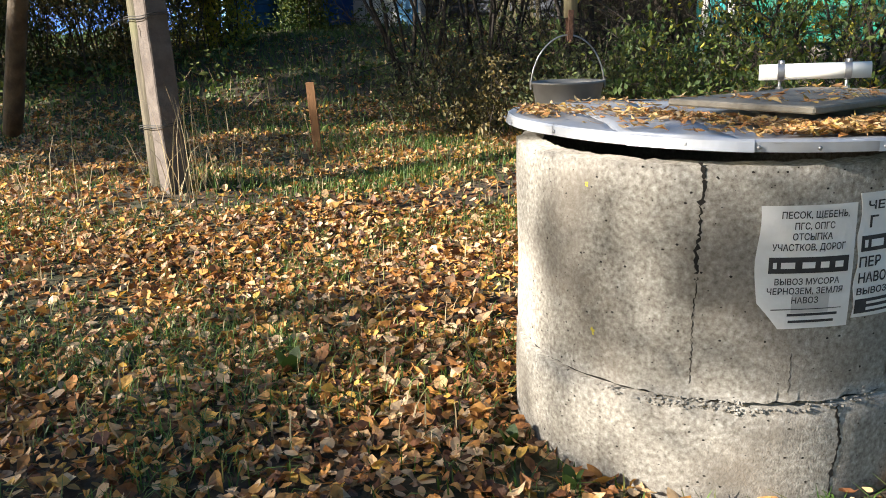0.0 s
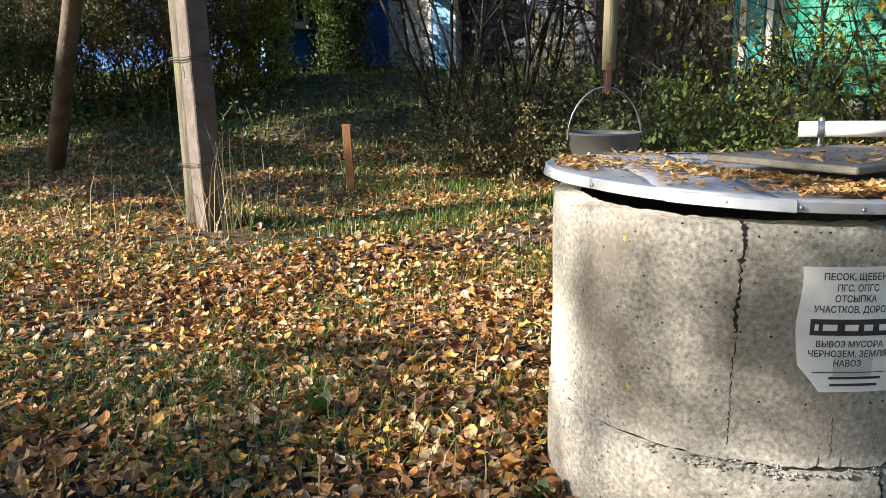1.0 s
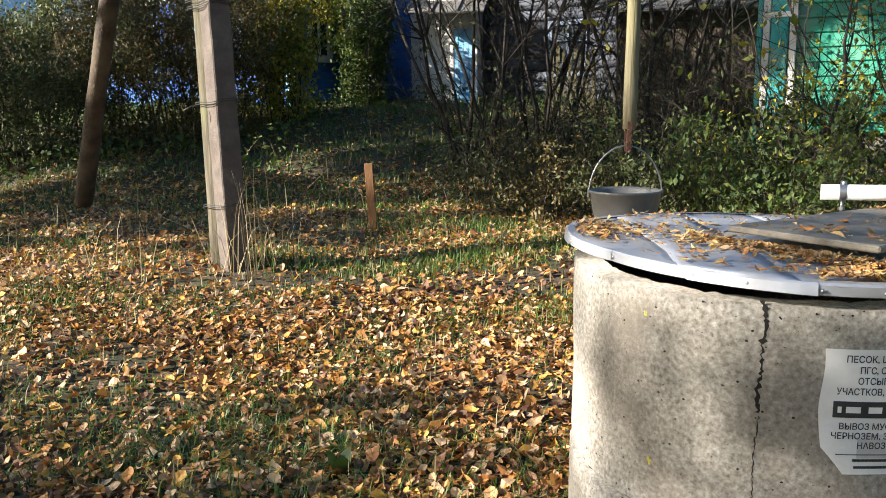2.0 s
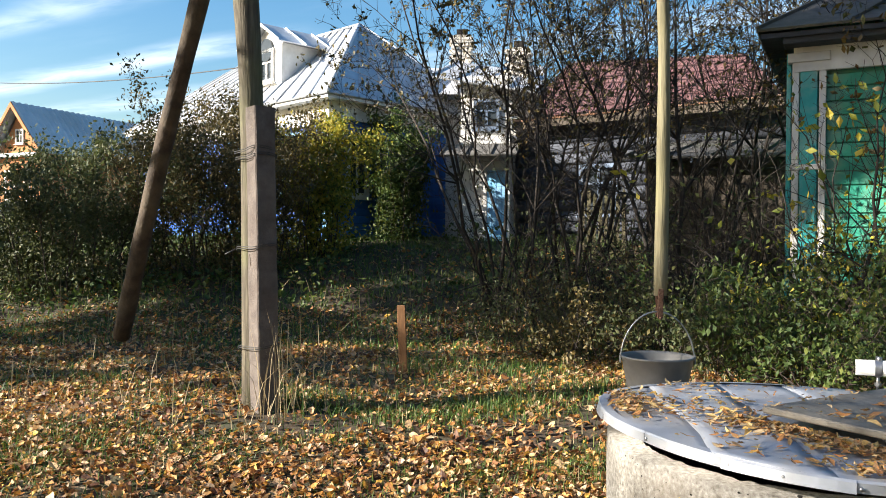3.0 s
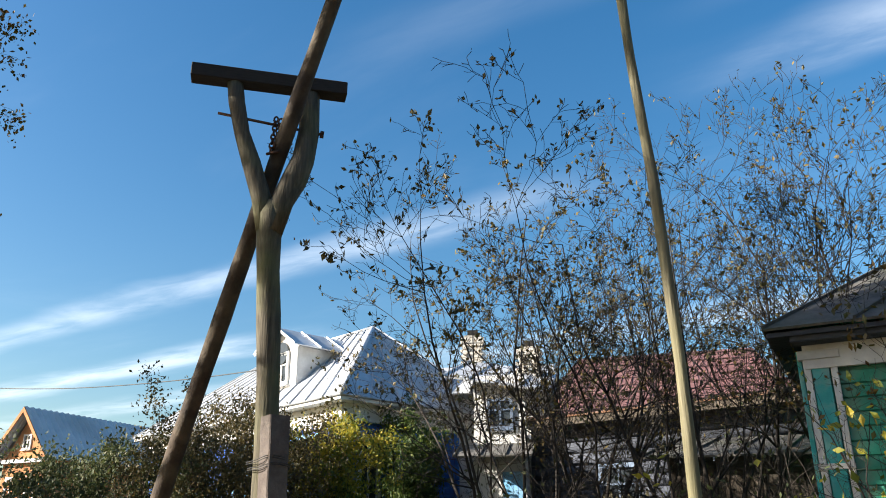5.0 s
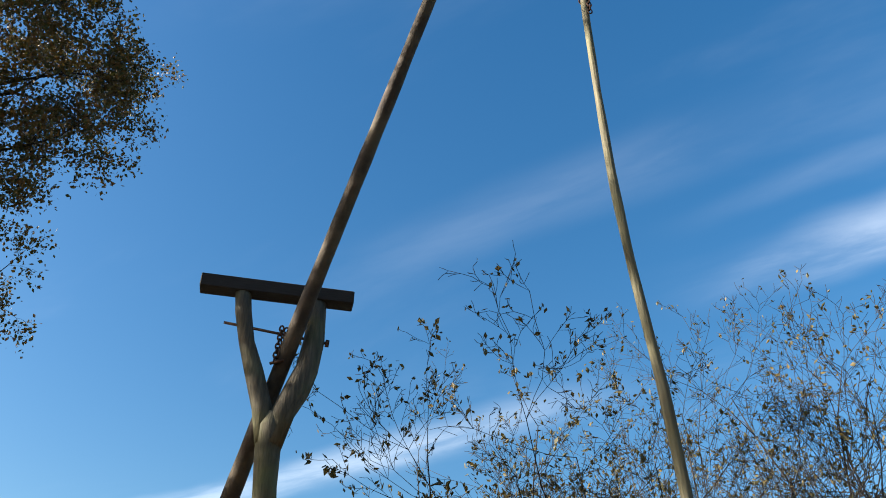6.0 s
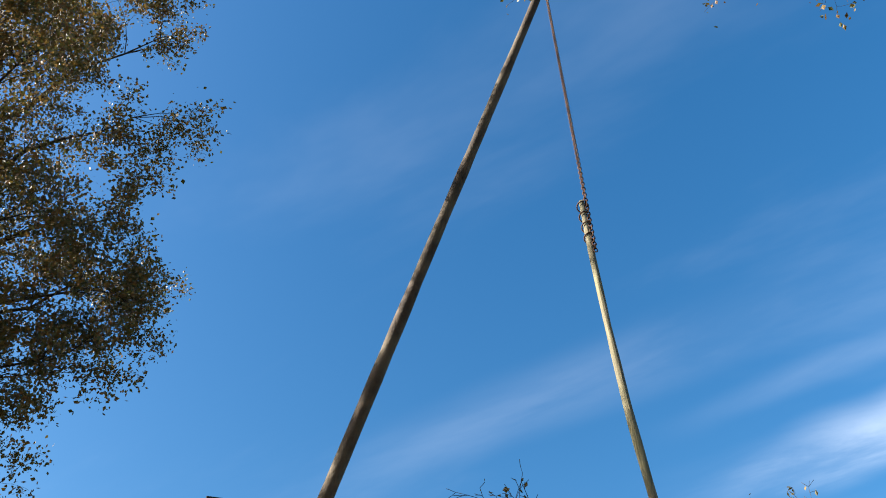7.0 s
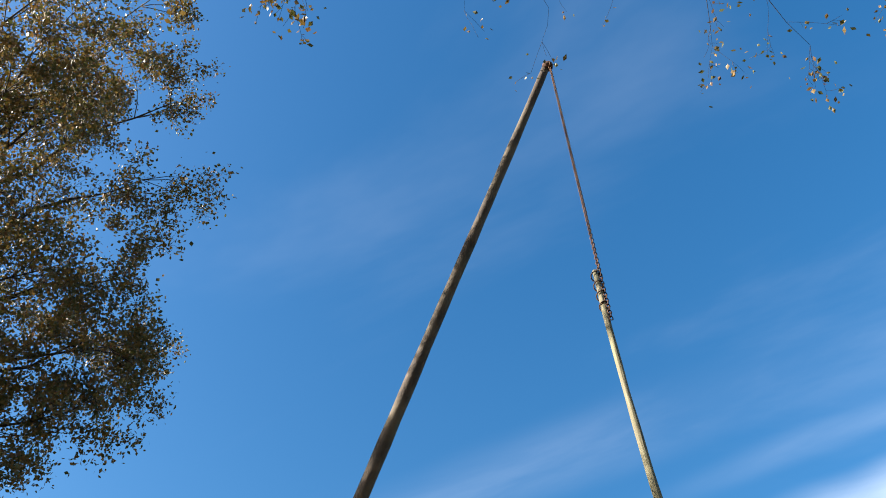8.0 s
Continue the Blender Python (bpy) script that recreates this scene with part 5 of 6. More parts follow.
birch("tall birch with hanging twigs and olive-gold autumn leaves", (-9.35, 5.2, 0), 15.0, 0.19, [
    (9.5, (4.7, -1.0, 12.1)), (7.6, (4.7, -0.15, 9.0)), (10.2, (4.4, -2.2, 12.9)), (8.6, (4.6, -0.6, 10.6)), (6.4, (4.6, 0.3, 8.3)), (8.0, (4.2, -1.9, 10.2)),
    (6.8, (4.3, -0.8, 8.4)), (5.6, (4.3, 0.6, 7.6)), (6.2, (4.5, 0.7, 8.6)), (5.2, (3.9, 0.7, 7.4)), (6.9, (3.8, -1.6, 8.8)), (8.8, (4.2, -3.1, 10.6)), (9.0, (3.0, 2.4, 11.0)), (4.6, (3.0, 1.8, 6.6)), (4.0, (1.8, 3.0, 5.4)), (5.0, (-3.2, 1.5, 8.0)), (4.4, (0.5, -3.4, 6.6)), (6.0, (0.2, -4.2, 8.4)), (5.4, (1.0, -3.6, 7.4)), (6.6, (-1.0, -4.0, 9.2)), (7.4, (1.6, -2.6, 9.0)), (8.4, (4.1, -2.6, 11.0)), (9.2, (4.3, -2.0, 11.8)), (7.2, (3.8, -2.3, 9.8))],
    61, 135000, 0.052)
birch("birch behind the path, thin twigs hanging far out", (-8.6, -2.2, 0), 13.0, 0.17, [
    (7.0, (7.3, 3.7, 10.1)), (6.2, (6.8, 3.1, 8.8)), (6.6, (12.3, 4.6, 9.9)), (3.0, (2.2, 0.4, 3.6)), (2.4, (0.6, 2.1, 3.0)), (2.6, (-0.3, 3.0, 3.3)), (2.8, (0.3, 2.6, 3.9)), (4.2, (0.9, 0.9, 4.8)), (4.8, (2.8, 1.0, 6.2)), (5.2, (-2.8, 1.2, 7.0)), (3.6, (0.6, -2.6, 5.4)), (3.4, (1.2, -0.8, 4.4)), (2.8, (1.8, 1.2, 3.4)), (3.0, (-1.6, 1.0, 4.2)), (2.6, (-0.8, 0.2, 3.7)), (3.0, (-2.4, 0.6, 4.6)), (5.4, (0.5, 2.5, 7.5)), (6.0, (0.0, 3.4, 8.3)), (5.0, (1.2, 1.8, 7.0)), (6.6, (-0.6, 4.3, 8.8)), (7.4, (1.4, 3.0, 9.6))],
    62, 38000, 0.06, 1.2)
# added out of view, its crown throws shade on the near ground
crowd = birch("unseen half-bare birch added behind the others for shade", (-15.5, -4.5, 0), 12.0, 0.2, [
    (4.0, (3.0, 1.0, 6.0)), (5.0, (2.6, 2.6, 7.4)), (6.0, (3.0, -1.0, 8.4)), (7.0, (1.5, 2.0, 9.6)), (5.5, (-2.6, 1.0, 8.0)), (4.6, (0.5, -3.0, 6.8)), (8.0, (-1.0, 1.5, 11.0))],
    63, 9000, 0.09)
# added out of view on the sunward side, to shade the bank
broad = birch("unseen broad birch added for shade, dense low crown of dull gold leaves", (-12.8, 6.2, 0), 13.0, 0.2, [
    (2.6, (1.8, 1.4, 3.6)), (2.4, (1.6, -1.8, 3.4)), (3.2, (2.4, 0.2, 4.6)), (3.8, (-0.6, 2.6, 5.0)), (3.6, (0.4, -2.8, 5.2)), (4.6, (2.2, 2.2, 6.2)), (4.8, (2.4, -1.6, 6.4)), (5.6, (1.0, 3.0, 7.2)), (6.0, (1.4, -2.8, 7.8)), (6.6, (2.2, 0.6, 8.4)), (7.4, (0.2, 2.0, 9.4)), (8.0, (0.8, -1.6, 10.2)), (4.2, (-2.4, 0.4, 6.0))],
    64, 46000, 0.09)
broad["group"] = "broad birches"
# unseen copies: the first adds shade, the rest block skylight behind and right
for x, y, turn in ((-15.5, 5.7, 140), (-6.5, -9.5, 30), (-1.5, -8.0, 100), (3.5, -7.6, 210), (8.5, -6.5, 320), (10.5, -1.5, 60), (11.5, 3.5, 170), (12.0, 8.0, 260)):
    copy_thing(broad, pose(x, y, 0, 0, 0, turn))
# more of the same birches, unseen, added behind the path to block skylight
crowd["group"] = "birches round the place"
for x, y, turn in ((6.0, -10.5, 70), (1.0, -11.5, 160), (-4.5, -12.0, 250)):
    copy_thing(crowd, pose(x, y, 0, 0, 0, turn))


# ---- fallen leaves, grass and weeds ----
rng = np.random.default_rng(77)


def patchy(x, y, f, ph):
    return 0.5 + 0.5 * np.sin(f * x + 1.7 * np.sin(0.8 * f * y + ph)) * np.sin(0.9 * f * y + 1.3 * np.sin(0.7 * f * x + 2 * ph))


def scatter(n, x0, x1, y0, y1, keep, clear=0.585):
    """Points over the ground, thinned by keep(x, y)."""
    x, y = rng.uniform(x0, x1, n), rng.uniform(y0, y1, n)
    ok = (rng.uniform(0, 1, n) < keep(x, y)) & (np.hypot(x - WX, y - WY) > clear)
    x, y = x[ok], y[ok]
    return np.stack([x, y, height(x, y)], -1)


def leaf_layer(n, x0, x1, y0, y1, size, keep, lift):
    p = scatter(n, x0, x1, y0, y1, keep)
    p[:, 2] += lift + rng.uniform(0, 0.03, len(p))
    return whole_leaves(p, size, rng)


def joined(*sets):
    V, F, o = [], [], 0
    for v, f in sets:
        V.append(v)
        F.append(np.asarray(f) + o)
        o += len(v)
    return np.concatenate(V), np.concatenate(F)


litter_keep = lambda x, y: np.clip(0.25 + 0.9 * patchy(x, y, 1.9, 0.4) + 0.25 * (patchy(x, y, 6, 2) - 0.5), 0.3, 1) * (1 - 0.6 * smooth_step(8.0, 11.0, y + 0.1 * x))
V, F = joined(leaf_layer(46000, -3.6, 1.6, 0.9, 5.0, 0.037, litter_keep, 0.004), leaf_layer(8000, -3.6, 1.6, 0.9, 5.0, 0.052, litter_keep, 0.012),
              leaf_layer(42000, -6.5, 4.0, 5.0, 11.0, 0.054, litter_keep, 0.006), leaf_layer(12000, -9, 6.0, 9.0, 15.0, 0.07, lambda x, y: 0.4 + 0 * x, 0.006), leaf_layer(5000, 1.2, 4.5, 1.0, 5.0, 0.06, litter_keep, 0.006), leaf_layer(2500, -8.5, -3.6, 2.5, 7.0, 0.06, litter_keep, 0.006),
              leaf_layer(9000, -9.0, 7.0, -5.0, 0.95, 0.06, litter_keep, 0.006), leaf_layer(3500, 4.0, 8.0, 1.0, 11.0, 0.06, litter_keep, 0.006), leaf_layer(5000, -12.0, -6.4, 0.9, 11.0, 0.06, litter_keep, 0.006))
ob = arrays("fallen_leaves", V, F, "leaf_litter")
tagged(ob, "thick litter of fallen orange, tan and brown leaves", "fallen leaves", kind="stuff")

grass_keep = lambda x, y: np.clip(1.25 * patchy(x, y, 1.9, 2.1) - 0.25 + 0.7 * (patchy(x, y, 8, 1) - 0.4), 0.06, 1)
sets_v, sets_f, o = [], [], 0
for n, x0, x1, y0, y1, h, w, keep in ((52000, -3.6, 1.6, 0.9, 5.0, 0.07, 0.0026, grass_keep), (24000, -6.5, 4.2, 5.0, 10.0, 0.08, 0.0036, grass_keep), (26000, -9.5, 5.0, 8.6, 17.0, 0.12, 0.007, lambda x, y: 0.55 + 0.45 * patchy(x, y, 1.3, 4)), (9000, -16, -5, 14, 30, 0.22, 0.012, lambda x, y: 0.8 + 0 * x), (5000, 1.3, 4.5, 1.0, 5.0, 0.10, 0.003, grass_keep), (4000, -8.5, -3.6, 2.5, 7.0, 0.12, 0.004, grass_keep), (14000, -9.0, 7.0, -5.0, 0.95, 0.09, 0.004, grass_keep), (6000, 4.0, 8.0, 1.0, 11.0, 0.10, 0.004, grass_keep), (9000, -12.0, -6.4, 0.9, 11.0, 0.11, 0.004, grass_keep)):
    p = scatter(n, x0, x1, y0, y1, keep, 0.60)
    v, f = blades(p, h, rng, w, 1.15)
    sets_v.append(v)
    sets_f += [tuple(i + o for i in q) for q in f]
    o += len(v)
ob = arrays("grass", np.concatenate(sets_v), sets_f, "grass")
tagged(ob, "patchy autumn grass, green and yellowing blades", "grass", kind="stuff")
# tall grass tufts at marked spots
tv, tf, o = [], [], 0
for cx, cy, n, h in ((-0.2, 6.0, 900, 0.17), (-0.8, 5.6, 500, 0.15), (0.25, 4.6, 300, 0.13), (-2.3, 2.9, 200, 0.16), (-1.6, 5.9, 500, 0.20), (-1.0, 7.4, 300, 0.25), (0.6, 6.6, 500, 0.22), (-0.1, 7.6, 400, 0.2), (0.12, 2.2, 150, 0.09), (0.3, 1.75, 120, 0.09), (-2.6, 2.0, 150, 0.15), (1.4, 6.2, 400, 0.25)):
    p = np.stack([rng.normal(cx, 0.28, n), rng.normal(cy, 0.2, n), np.zeros(n)], -1)
    p = p[np.hypot(p[:, 0] - WX, p[:, 1] - WY) > 0.6]
    p[:, 2] = height(p[:, 0], p[:, 1])
    v, f = blades(p, h * 0.62, rng, 0.0032, 0.95)
    tv.append(v)
    tf += [tuple(i + o for i in q) for q in f]
    o += len(v)
ob = arrays("grass_tufts", np.concatenate(tv), tf, "grass")
tagged(ob, "fresh green grass tufts among the leaves", "grass", kind="stuff")
# pale dry stalks
tv, tf, o = [], [], 0
for n, x0, x1, y0, y1, h, w in ((150, -5.5, -1.2, 5.0, 8.5, 0.4, 0.003), (220, -9, 3, 8.5, 14.0, 0.55, 0.004), (60, -1.95, -1.6, 5.2, 5.7, 0.75, 0.003), (3500, -5, 2.5, 2.0, 9.0, 0.10, 0.003)):
    p = scatter(n, x0, x1, y0, y1, lambda x, y: 0.6 + 0 * x, 0.62)
    v, f = blades(p, h, rng, w, 0.4)
    tv.append(v)
    tf += [tuple(i + o for i in q) for q in f]
    o += len(v)
ob = arrays("dry_stalks", np.concatenate(tv), tf, "dry_grass")
tagged(ob, "pale dry grass stalks", "dry grass", kind="stuff")
# green weeds on the bank
p = scatter(9000, -9.0, 4.5, 10.5, 16.5, lambda x, y: np.clip(1.2 * patchy(x, y, 1.6, 0.7) - 0.2, 0, 1))
p[:, 2] += rng.uniform(0.05, 0.38, len(p))
V, F = leaves(p, 0.11, rng, 0.35, 0.3, 0.6)
ob = arrays("bank_weeds", V, F, "green_leaf")
tagged(ob, "low green weeds covering the shaded bank", "weeds", kind="stuff")

# plantain-like weeds at the foot of the ring
for x, y, s, sd in ((0.16, 2.02, 0.08, 1), (0.30, 1.80, 0.075, 2), (-0.55, 2.55, 0.12, 3)):
    w = thing("broadleaf_weed", "small broad-leaved green weed", "weed", ground_at(x, y), "weeds by the well")
    r2 = np.random.default_rng(sd)
    for k in range(3):
        a = 2.1 * k + sd
        bm = bmesh.new()
        prev = None
        for i in range(6):
            q = i / 5
            wd = s * 0.24 * math.sin(math.pi * (0.12 + 0.86 * q)) * 1.1
            c = Vector((math.cos(a) * s * 0.4 * q, math.sin(a) * s * 0.4 * q, 0.01 + s * (q - 0.25 * q * q)))
            sd_ = Vector((-math.sin(a), math.cos(a), 0)) * wd
            row = [bm.verts.new(c - sd_ + Vector((0, 0, 0.1 * wd))), bm.verts.new(c), bm.verts.new(c + sd_ + Vector((0, 0, 0.1 * wd)))]
            if prev:
                bm.faces.new((prev[0], row[0], row[1], prev[1]))
                bm.faces.new((prev[1], row[1], row[2], prev[2]))
            prev = row
        part("leaf", bm, "green_leaf", w, "", True)

# leaves lying on the lid
m = lid.matrix_basis
pts = []
while len(pts) < 3800:
    a = rng.uniform(0, 2 * np.pi)
    r = lid_reach(a) * 0.96 * np.sqrt(rng.uniform())
    x, y = r * np.cos(a), r * np.sin(a)
    hx, hy = 0.766 * (x - 0.255) + 0.643 * y, -0.643 * (x - 0.255) + 0.766 * y
    on_hatch = abs(hx) < 0.40 and abs(hy) < 0.20
    band = math.exp(-((hy + 0.30) / 0.09) ** 2) + 0.6 * math.exp(-((hx + 0.44) / 0.06) ** 2 - (hy / 0.25) ** 2) + 0.35 * math.exp(-((x + 0.50) / 0.08) ** 2 - ((y - 0.1) / 0.12) ** 2)
    edge_strip = 0.05
    chance = (0.05 * patchy(x, y, 14, 1.0) ** 2 if on_hatch else band + edge_strip * patchy(x, y, 12, 3))
    if rng.uniform() < chance:
        z = 0.074 if on_hatch else 0.010 * (1 - r / LID_R) + 0.024
        pts.append(m @ Vector((x, y, z + rng.uniform(0, 0.014) * min(1.0, band))))
V, F = whole_leaves(np.array([tuple(p) for p in pts]), 0.027, rng, 1.0, 0.35, 0.5, 0.24)
ob = arrays("lid_leaves", V, F, "lid_leaf")
tagged(ob, "dry tan and yellow leaves drifted on the lid", "fallen leaves", kind="stuff")


# ---- on the ring's face: notices, cracks, paint ----
def surface(a, z):
    """The ring's own outer radius at an angle and height."""
    a %= 2 * math.pi
    if z > JOINT:
        seed, base, s = 1, RING_R, (z - JOINT - 0.005) / (RING_TOP - JOINT - 0.005)
    else:
        seed, base, s = 2, RING_R + 0.006, (z + 0.6) / (JOINT - 0.005 + 0.6)
    return base + 0.0035 * math.sin(3 * a + seed) + 0.002 * math.sin(11 * a + 7 * s)


def bend(u, v, a0, r):
    """Round the ring: u metres along the face from the angle a0, v up, at radius r."""
    a = radians(a0) + u / RING_R
    r += surface(a, v) - RING_R
    return (WX + r * math.cos(a), WY + r * math.sin(a), v)


def sheet(name, outline, a0, r, mat, parent=None, label="", cols=14, rows=10, thick=0.0012, wrinkle=0.0008):
    """A thin sheet bent round the ring; outline(s, t) gives u, v for s and t in 0..1."""
    bm = bmesh.new()
    grid = []
    for i in range(cols + 1):
        col = []
        for j in range(rows + 1):
            u, v = outline(i / cols, j / rows)
            col.append(bm.verts.new(bend(u, v, a0, r + wrinkle * noise.noise(Vector((u * 30, v * 30, a0))))))
        grid.append(col)
    for i in range(cols):
        for j in range(rows):
            bm.faces.new((grid[i][j], grid[i + 1][j], grid[i + 1][j + 1], grid[i][j + 1]))
    ex = bmesh.ops.extrude_face_region(bm, geom=bm.faces[:])
    for v in [q for q in ex["geom"] if isinstance(q, bmesh.types.BMVert)]:
        d = Vector((v.co.x - WX, v.co.y - WY, 0)).normalized()
        v.co += d * thick
    return part(name, bm, mat, parent, label)


def lettering(name, text, u, v, size, a0, r, mat, parent, squeeze=1.0, fat=0.012, width=0.0):
    """Text bent round the ring, centred at u, v."""
    cu = bpy.data.curves.new("lettering", "FONT")
    cu.body, cu.size, cu.align_x, cu.align_y, cu.offset, cu.resolution_u = text, size, "CENTER", "CENTER", fat * size, 3
    tmp = new("lettering", cu)
    bpy.context.view_layer.update()
    me = bpy.data.meshes.new_from_object(tmp.evaluated_get(bpy.context.evaluated_depsgraph_get()))
    bpy.data.objects.remove(tmp)
    xs = [q.co.x for q in me.vertices]
    if width and xs:
        squeeze = width / (max(xs) - min(xs))
    for q in me.vertices:
        q.co = bend(u + q.co.x * squeeze, v + q.co.y, a0, r)
    me.materials.clear()
    return link_mesh(name, me, mat, parent)


def bar(name, u, v, w, h, a0, r, mat, parent):
    return sheet(name, lambda s, t: (u - w / 2 + w * s, v - h / 2 + h * t), a0, r, mat, parent, "", 6, 2, 0.0004, 0.0)


PR = RING_R + 0.0016
P1A = -88.4
def notice_outline(s, t):
    lo, hi = -0.108 + 0.004 * math.sin(9 * t), 0.108
    v = 0.462 + 0.284 * t
    u = lo + (hi - lo) * s
    if t < 0.22 and s < 0.28:
        u = max(u, lo + 0.06 * (1 - t / 0.22) * 0.9)
    return u, v


n1 = thing("paper_notice", "white printed paper notice pasted on the concrete ring", "notice", (0, 0, 0), "notices on the well")
sheet("paper", notice_outline, P1A, PR, "paper", n1, "creased white paper with a torn corner", 16, 14)
R2 = PR + 0.0022
for text, u, v, size, width in (("ПЕСОК, ЩЕБЕНЬ,", 0.012, 0.724, 0.021, 0.150), ("ПГС, ОПГС", 0.010, 0.699, 0.021, 0.088), ("ОТСЫПКА", 0.007, 0.675, 0.021, 0.088), ("УЧАСТКОВ, ДОРОГ", 0.003, 0.651, 0.021, 0.162), ("ВЫВОЗ МУСОРА", 0.004, 0.572, 0.020, 0.145), ("ЧЕРНОЗЕМ, ЗЕМЛЯ", 0.002, 0.550, 0.020, 0.170), ("НАВОЗ", 0.002, 0.528, 0.020, 0.060)):
    lettering("print_line", text, u, v, size, P1A, R2, "ink", n1, 1.0, 0.016, width)
bar("number_block", 0.006, 0.611, 0.178, 0.037, P1A, R2, "ink", n1)
for u, w in ((-0.070, 0.008), (-0.042, 0.030), (0.003, 0.028), (0.039, 0.019), (0.072, 0.019)):
    bar("number_bar", u, 0.611, w, 0.014, P1A, R2 + 0.0014, "paper", n1)
bar("rule", 0.008, 0.508, 0.160, 0.0018, P1A, R2, "ink", n1)
bar("small_print", 0.022, 0.495, 0.115, 0.006, P1A, R2, "ink", n1)
bar("small_print", 0.020, 0.479, 0.105, 0.006, P1A, R2, "ink", n1)
bar("tape_mark", 0.015, 0.522, 0.085, 0.045, P1A, PR + 0.0017, material("tape", [(0.42, 0.42, 0.43), (0.52, 0.52, 0.52)], 20, rough=0.4, bump=0.1), n1)

P2A = -66.0
n2 = thing("paper_notice", "second paper notice in bold print beside the first", "notice", (0, 0, 0), "notices on the well")
sheet("paper", lambda s, t: (-0.105 + 0.21 * s + 0.004 * math.sin(17 * t), 0.478 + 0.287 * t), P2A, PR, "paper", n2, "torn-edged white paper", 16, 12)
for text, u, v, size, width in (("ЧЕ", -0.064, 0.735, 0.026, 0.046), ("Г", -0.068, 0.697, 0.036, 0.024), ("ПЕР", -0.068, 0.606, 0.032, 0.062), ("НАВОЗ", -0.048, 0.569, 0.032, 0.10), ("ВЫВОЗ", -0.055, 0.538, 0.021, 0.088)):
    lettering("print_line", text, u, v, size, P2A, R2, "ink", n2, 1.0, 0.022, width)
bar("number_block", 0.0, 0.650, 0.195, 0.036, P2A, R2, "ink", n2)
for u, w in ((-0.085, 0.009), (-0.053, 0.036), (-0.008, 0.030), (0.030, 0.022), (0.064, 0.022)):
    bar("number_bar", u, 0.650, w, 0.017, P2A, R2 + 0.0014, "paper", n2)
bar("address_block", 0.0, 0.504, 0.20, 0.034, P2A, R2, "ink", n2)
bar("address_bar", -0.01, 0.511, 0.12, 0.006, P2A, R2 + 0.0014, "paper", n2)
bar("address_bar", -0.01, 0.497, 0.12, 0.007, P2A, R2 + 0.0014, "paper", n2)
bar("print_bar", 0.0, 0.715, 0.06, 0.012, P2A, R2, "ink", n2)
scrap = sheet("paper_scrap", lambda s, t: (-0.03 + 0.1 * s, 0.305 + 0.06 * t + 0.02 * s * t), -60.5, RING_R + 0.002, material("grey_tape", [(0.16, 0.17, 0.19), (0.26, 0.27, 0.29)], 15, rough=0.5, bump=0.2), None, "", 8, 5)
tagged(scrap, "grey remnant of an old pasted notice", "paper scrap")


def fissure(pts, width, seed, name="crack", depth=0.0):
    """A jagged crack along (angle, z) points: a dark ragged strip with crumbled lips."""
    rnd = random.Random(seed)
    bm = bmesh.new()
    prev = None
    for (a0, z0), (a1, z1) in zip(pts, pts[1:]):
        n = max(4, int(math.hypot((a1 - a0) * 0.01, z1 - z0) / 0.006))
        for i in range(n):
            s = i / n
            a = a0 + (a1 - a0) * s + rnd.gauss(0, 0.16)
            z = z0 + (z1 - z0) * s + rnd.gauss(0, 0.0012)
            w = width * rnd.uniform(0.15, 1.25) * (1.6 if rnd.random() < 0.1 else 1)
            along = abs(a1 - a0) * 0.0101 > abs(z1 - z0)
            e = 0.0007
            if along:
                row = [bm.verts.new(bend(0, z - w, a, RING_R + e)), bm.verts.new(bend(0, z + w, a, RING_R + e))]
            else:
                row = [bm.verts.new(bend(-w, z, a, RING_R + e)), bm.verts.new(bend(w, z, a, RING_R + e))]
            if prev:
                bm.faces.new((prev[0], prev[1], row[1], row[0]))
            prev = row
    ex = bmesh.ops.extrude_face_region(bm, geom=bm.faces[:])
    for v in [q for q in ex["geom"] if isinstance(q, bmesh.types.BMVert)]:
        d = Vector((v.co.x - WX, v.co.y - WY, 0)).normalized()
        v.co -= d * 0.012
    return part(name, bm, "crack", well, "dark open crack")


fissure([(-112.0, 0.84), (-111.0, 0.79), (-111.8, 0.74), (-111.4, 0.69), (-112.2, 0.64), (-111.6, 0.58)], 0.0052, 5)
fissure([(-111.6, 0.58), (-112.2, 0.48), (-112.0, 0.40), (-112.3, 0.31)], 0.0014, 6)
fissure([(-77.6, 0.262), (-76.6, 0.21), (-75.8, 0.16), (-77.0, 0.11), (-77.8, 0.06), (-76.5, -0.02)], 0.0042, 7)
fissure([(-90.2, 0.40), (-90.0, 0.30)], 0.0009, 8)


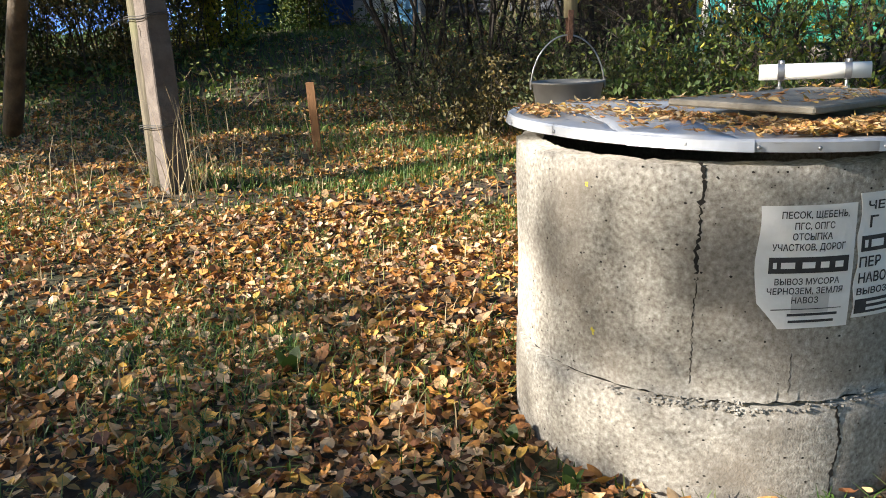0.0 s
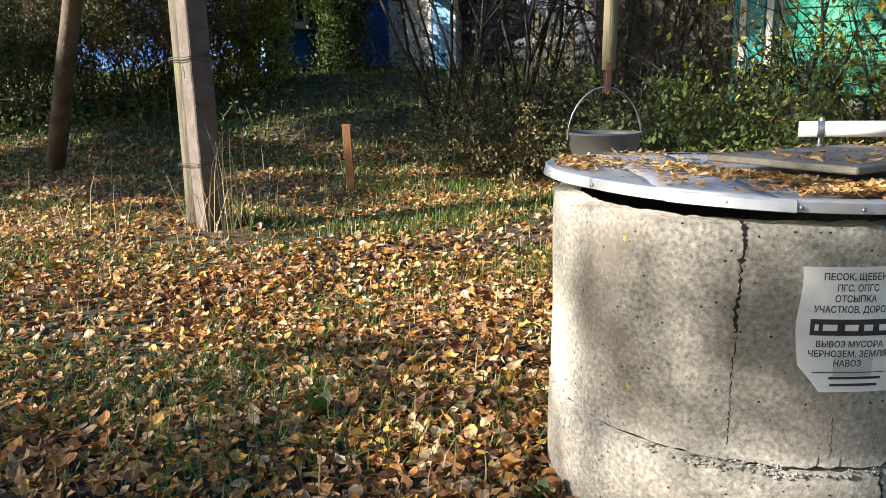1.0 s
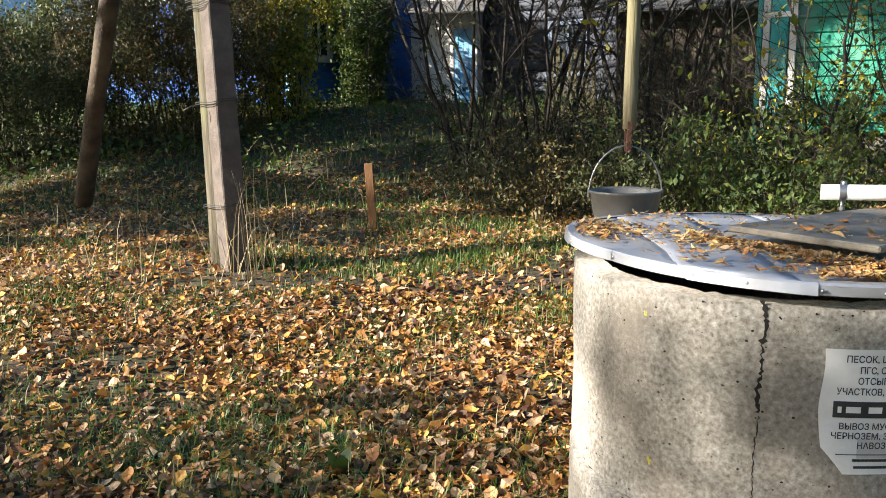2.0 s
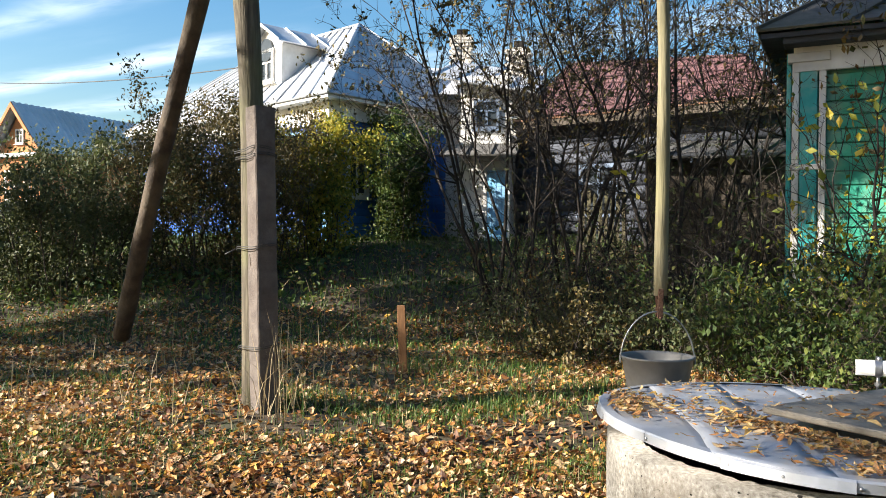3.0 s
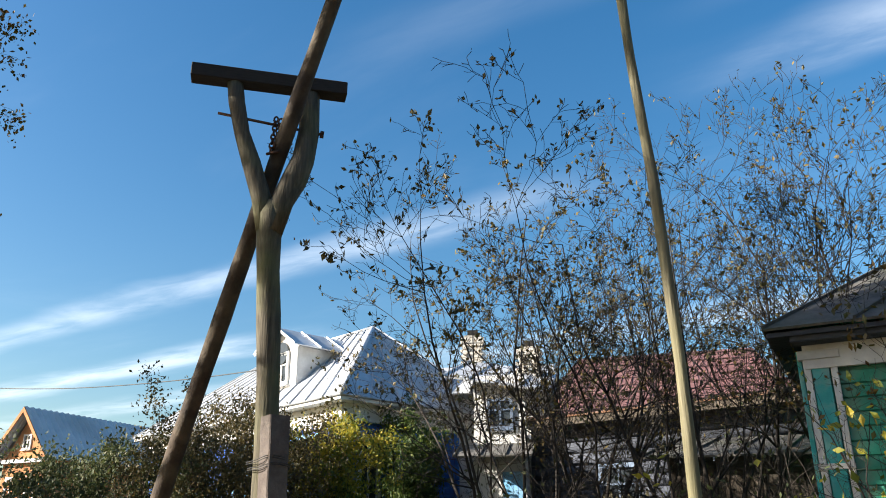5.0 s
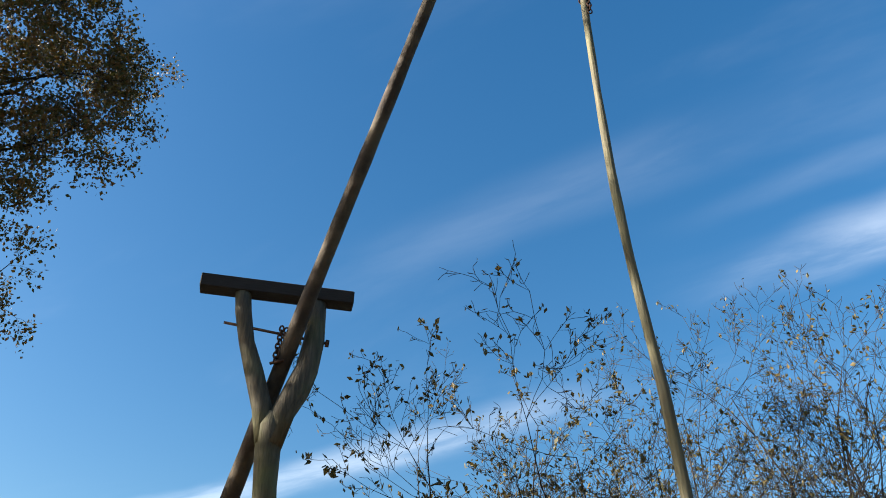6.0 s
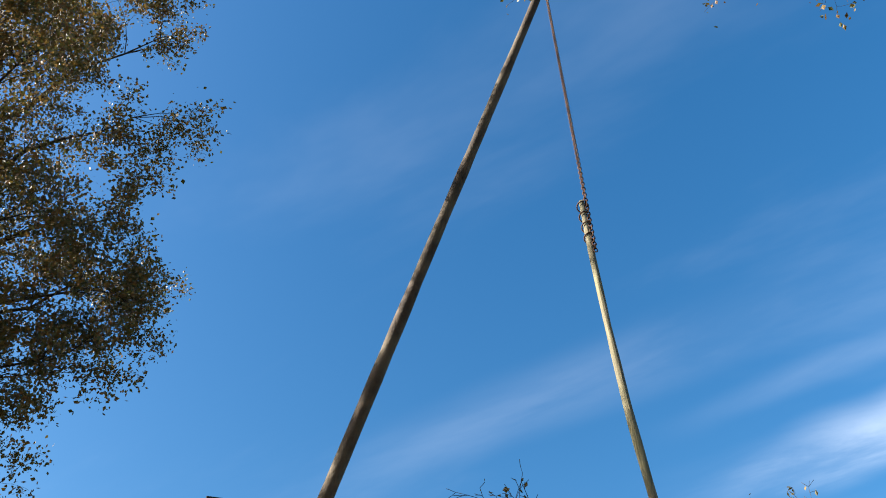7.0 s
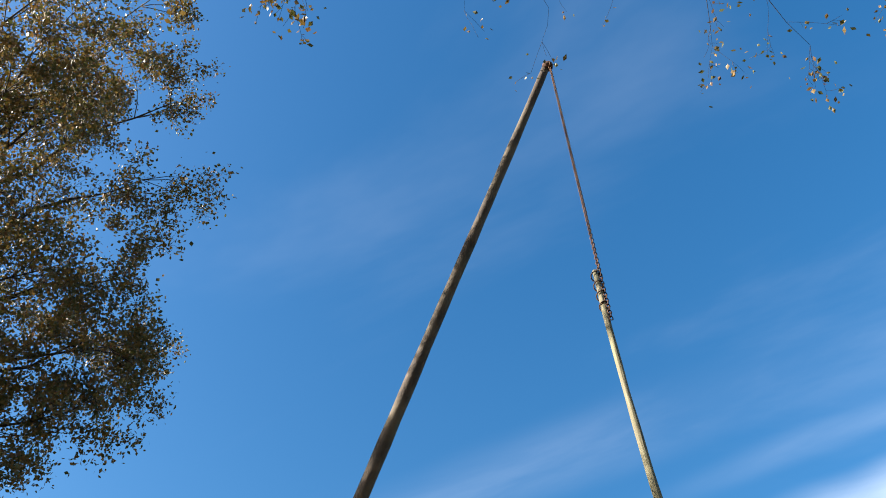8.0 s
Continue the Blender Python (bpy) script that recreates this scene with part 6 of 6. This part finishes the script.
def crumbs(a_lo, a_hi, z_lo, z_hi, count, size, seed):
    """Broken mortar lumps along the joint, in one mesh."""
    rnd = random.Random(seed)
    V, F = [], []
    for k in range(count):
        a, z, s = rnd.uniform(a_lo, a_hi), rnd.uniform(z_lo, z_hi), size * rnd.uniform(0.4, 1.2)
        c = Vector(bend(0, z, a, RING_R + 0.001))
        o = len(V)
        for dx, dy, dz in ((1, 0, 0), (-1, 0, 0), (0, 1, 0), (0, -1, 0), (0, 0, 1), (0, 0, -1)):
            V.append(c + Vector((dx * s * rnd.uniform(0.7, 1.6), dy * s * rnd.uniform(0.4, 0.9), dz * s * rnd.uniform(0.4, 0.9))))
        F += [tuple(o + i for i in q) for q in ((0, 2, 4), (2, 1, 4), (1, 3, 4), (3, 0, 4), (2, 0, 5), (1, 2, 5), (3, 1, 5), (0, 3, 5))]
    return tagged(arrays("mortar_debris", V, F, "concrete", well, "crumbling mortar"), kind="stuff")


crumbs(-135, -60, JOINT - 0.016, JOINT + 0.004, 110, 0.006, 3)
crumbs(-122, -98, JOINT - 0.022, JOINT + 0.008, 60, 0.007, 4)
# flakes of old whitewash and dabs of yellow paint
rndw = random.Random(4)
for a, z, w, h, mt, count, big in ((-137.2, 0.40, 0.004, 0.004, "yellow_paint", 16, 0.004), (-140.0, 0.769, 0.003, 0.004, "yellow_paint", 12, 0.003)):
    V, F = [], []
    for k in range(count):
        u, v, s = rndw.gauss(0, w), z + rndw.gauss(0, h), big * rndw.uniform(0.2, 1.0)
        o = len(V)
        for i in range(7):
            t = 2 * math.pi * i / 7
            V.append(bend(u + math.cos(t) * s * rndw.uniform(0.5, 1.2), v + math.sin(t) * s * rndw.uniform(0.5, 1.2), a, RING_R + 0.0006 + 0.0002 * rndw.random()))
        F.append(tuple(range(o, o + 7)))
    tagged(arrays("paint_flakes", V, F, mt, well, "flaking white paint" if mt == "whitewash" else "dab of yellow paint"), kind="stuff")
# pock holes in the cast face
V, F = [], []
rndp = random.Random(9)
for k in range(420):
    a, z, s = rndp.uniform(-165, -45), rndp.uniform(0.02, 0.83), rndp.choice((0.0012, 0.0016, 0.002, 0.003))
    o = len(V)
    n = 7
    for i in range(n):
        t = 2 * math.pi * i / n
        V.append(bend(math.cos(t) * s * rndp.uniform(0.7, 1.5), z + math.sin(t) * s * rndp.uniform(0.6, 1.1), a, RING_R + 0.0005))
    F.append(tuple(range(o, o + n)))
tagged(arrays("pock_holes", V, F, "crack", well, "small air holes in the cast face"), kind="stuff")
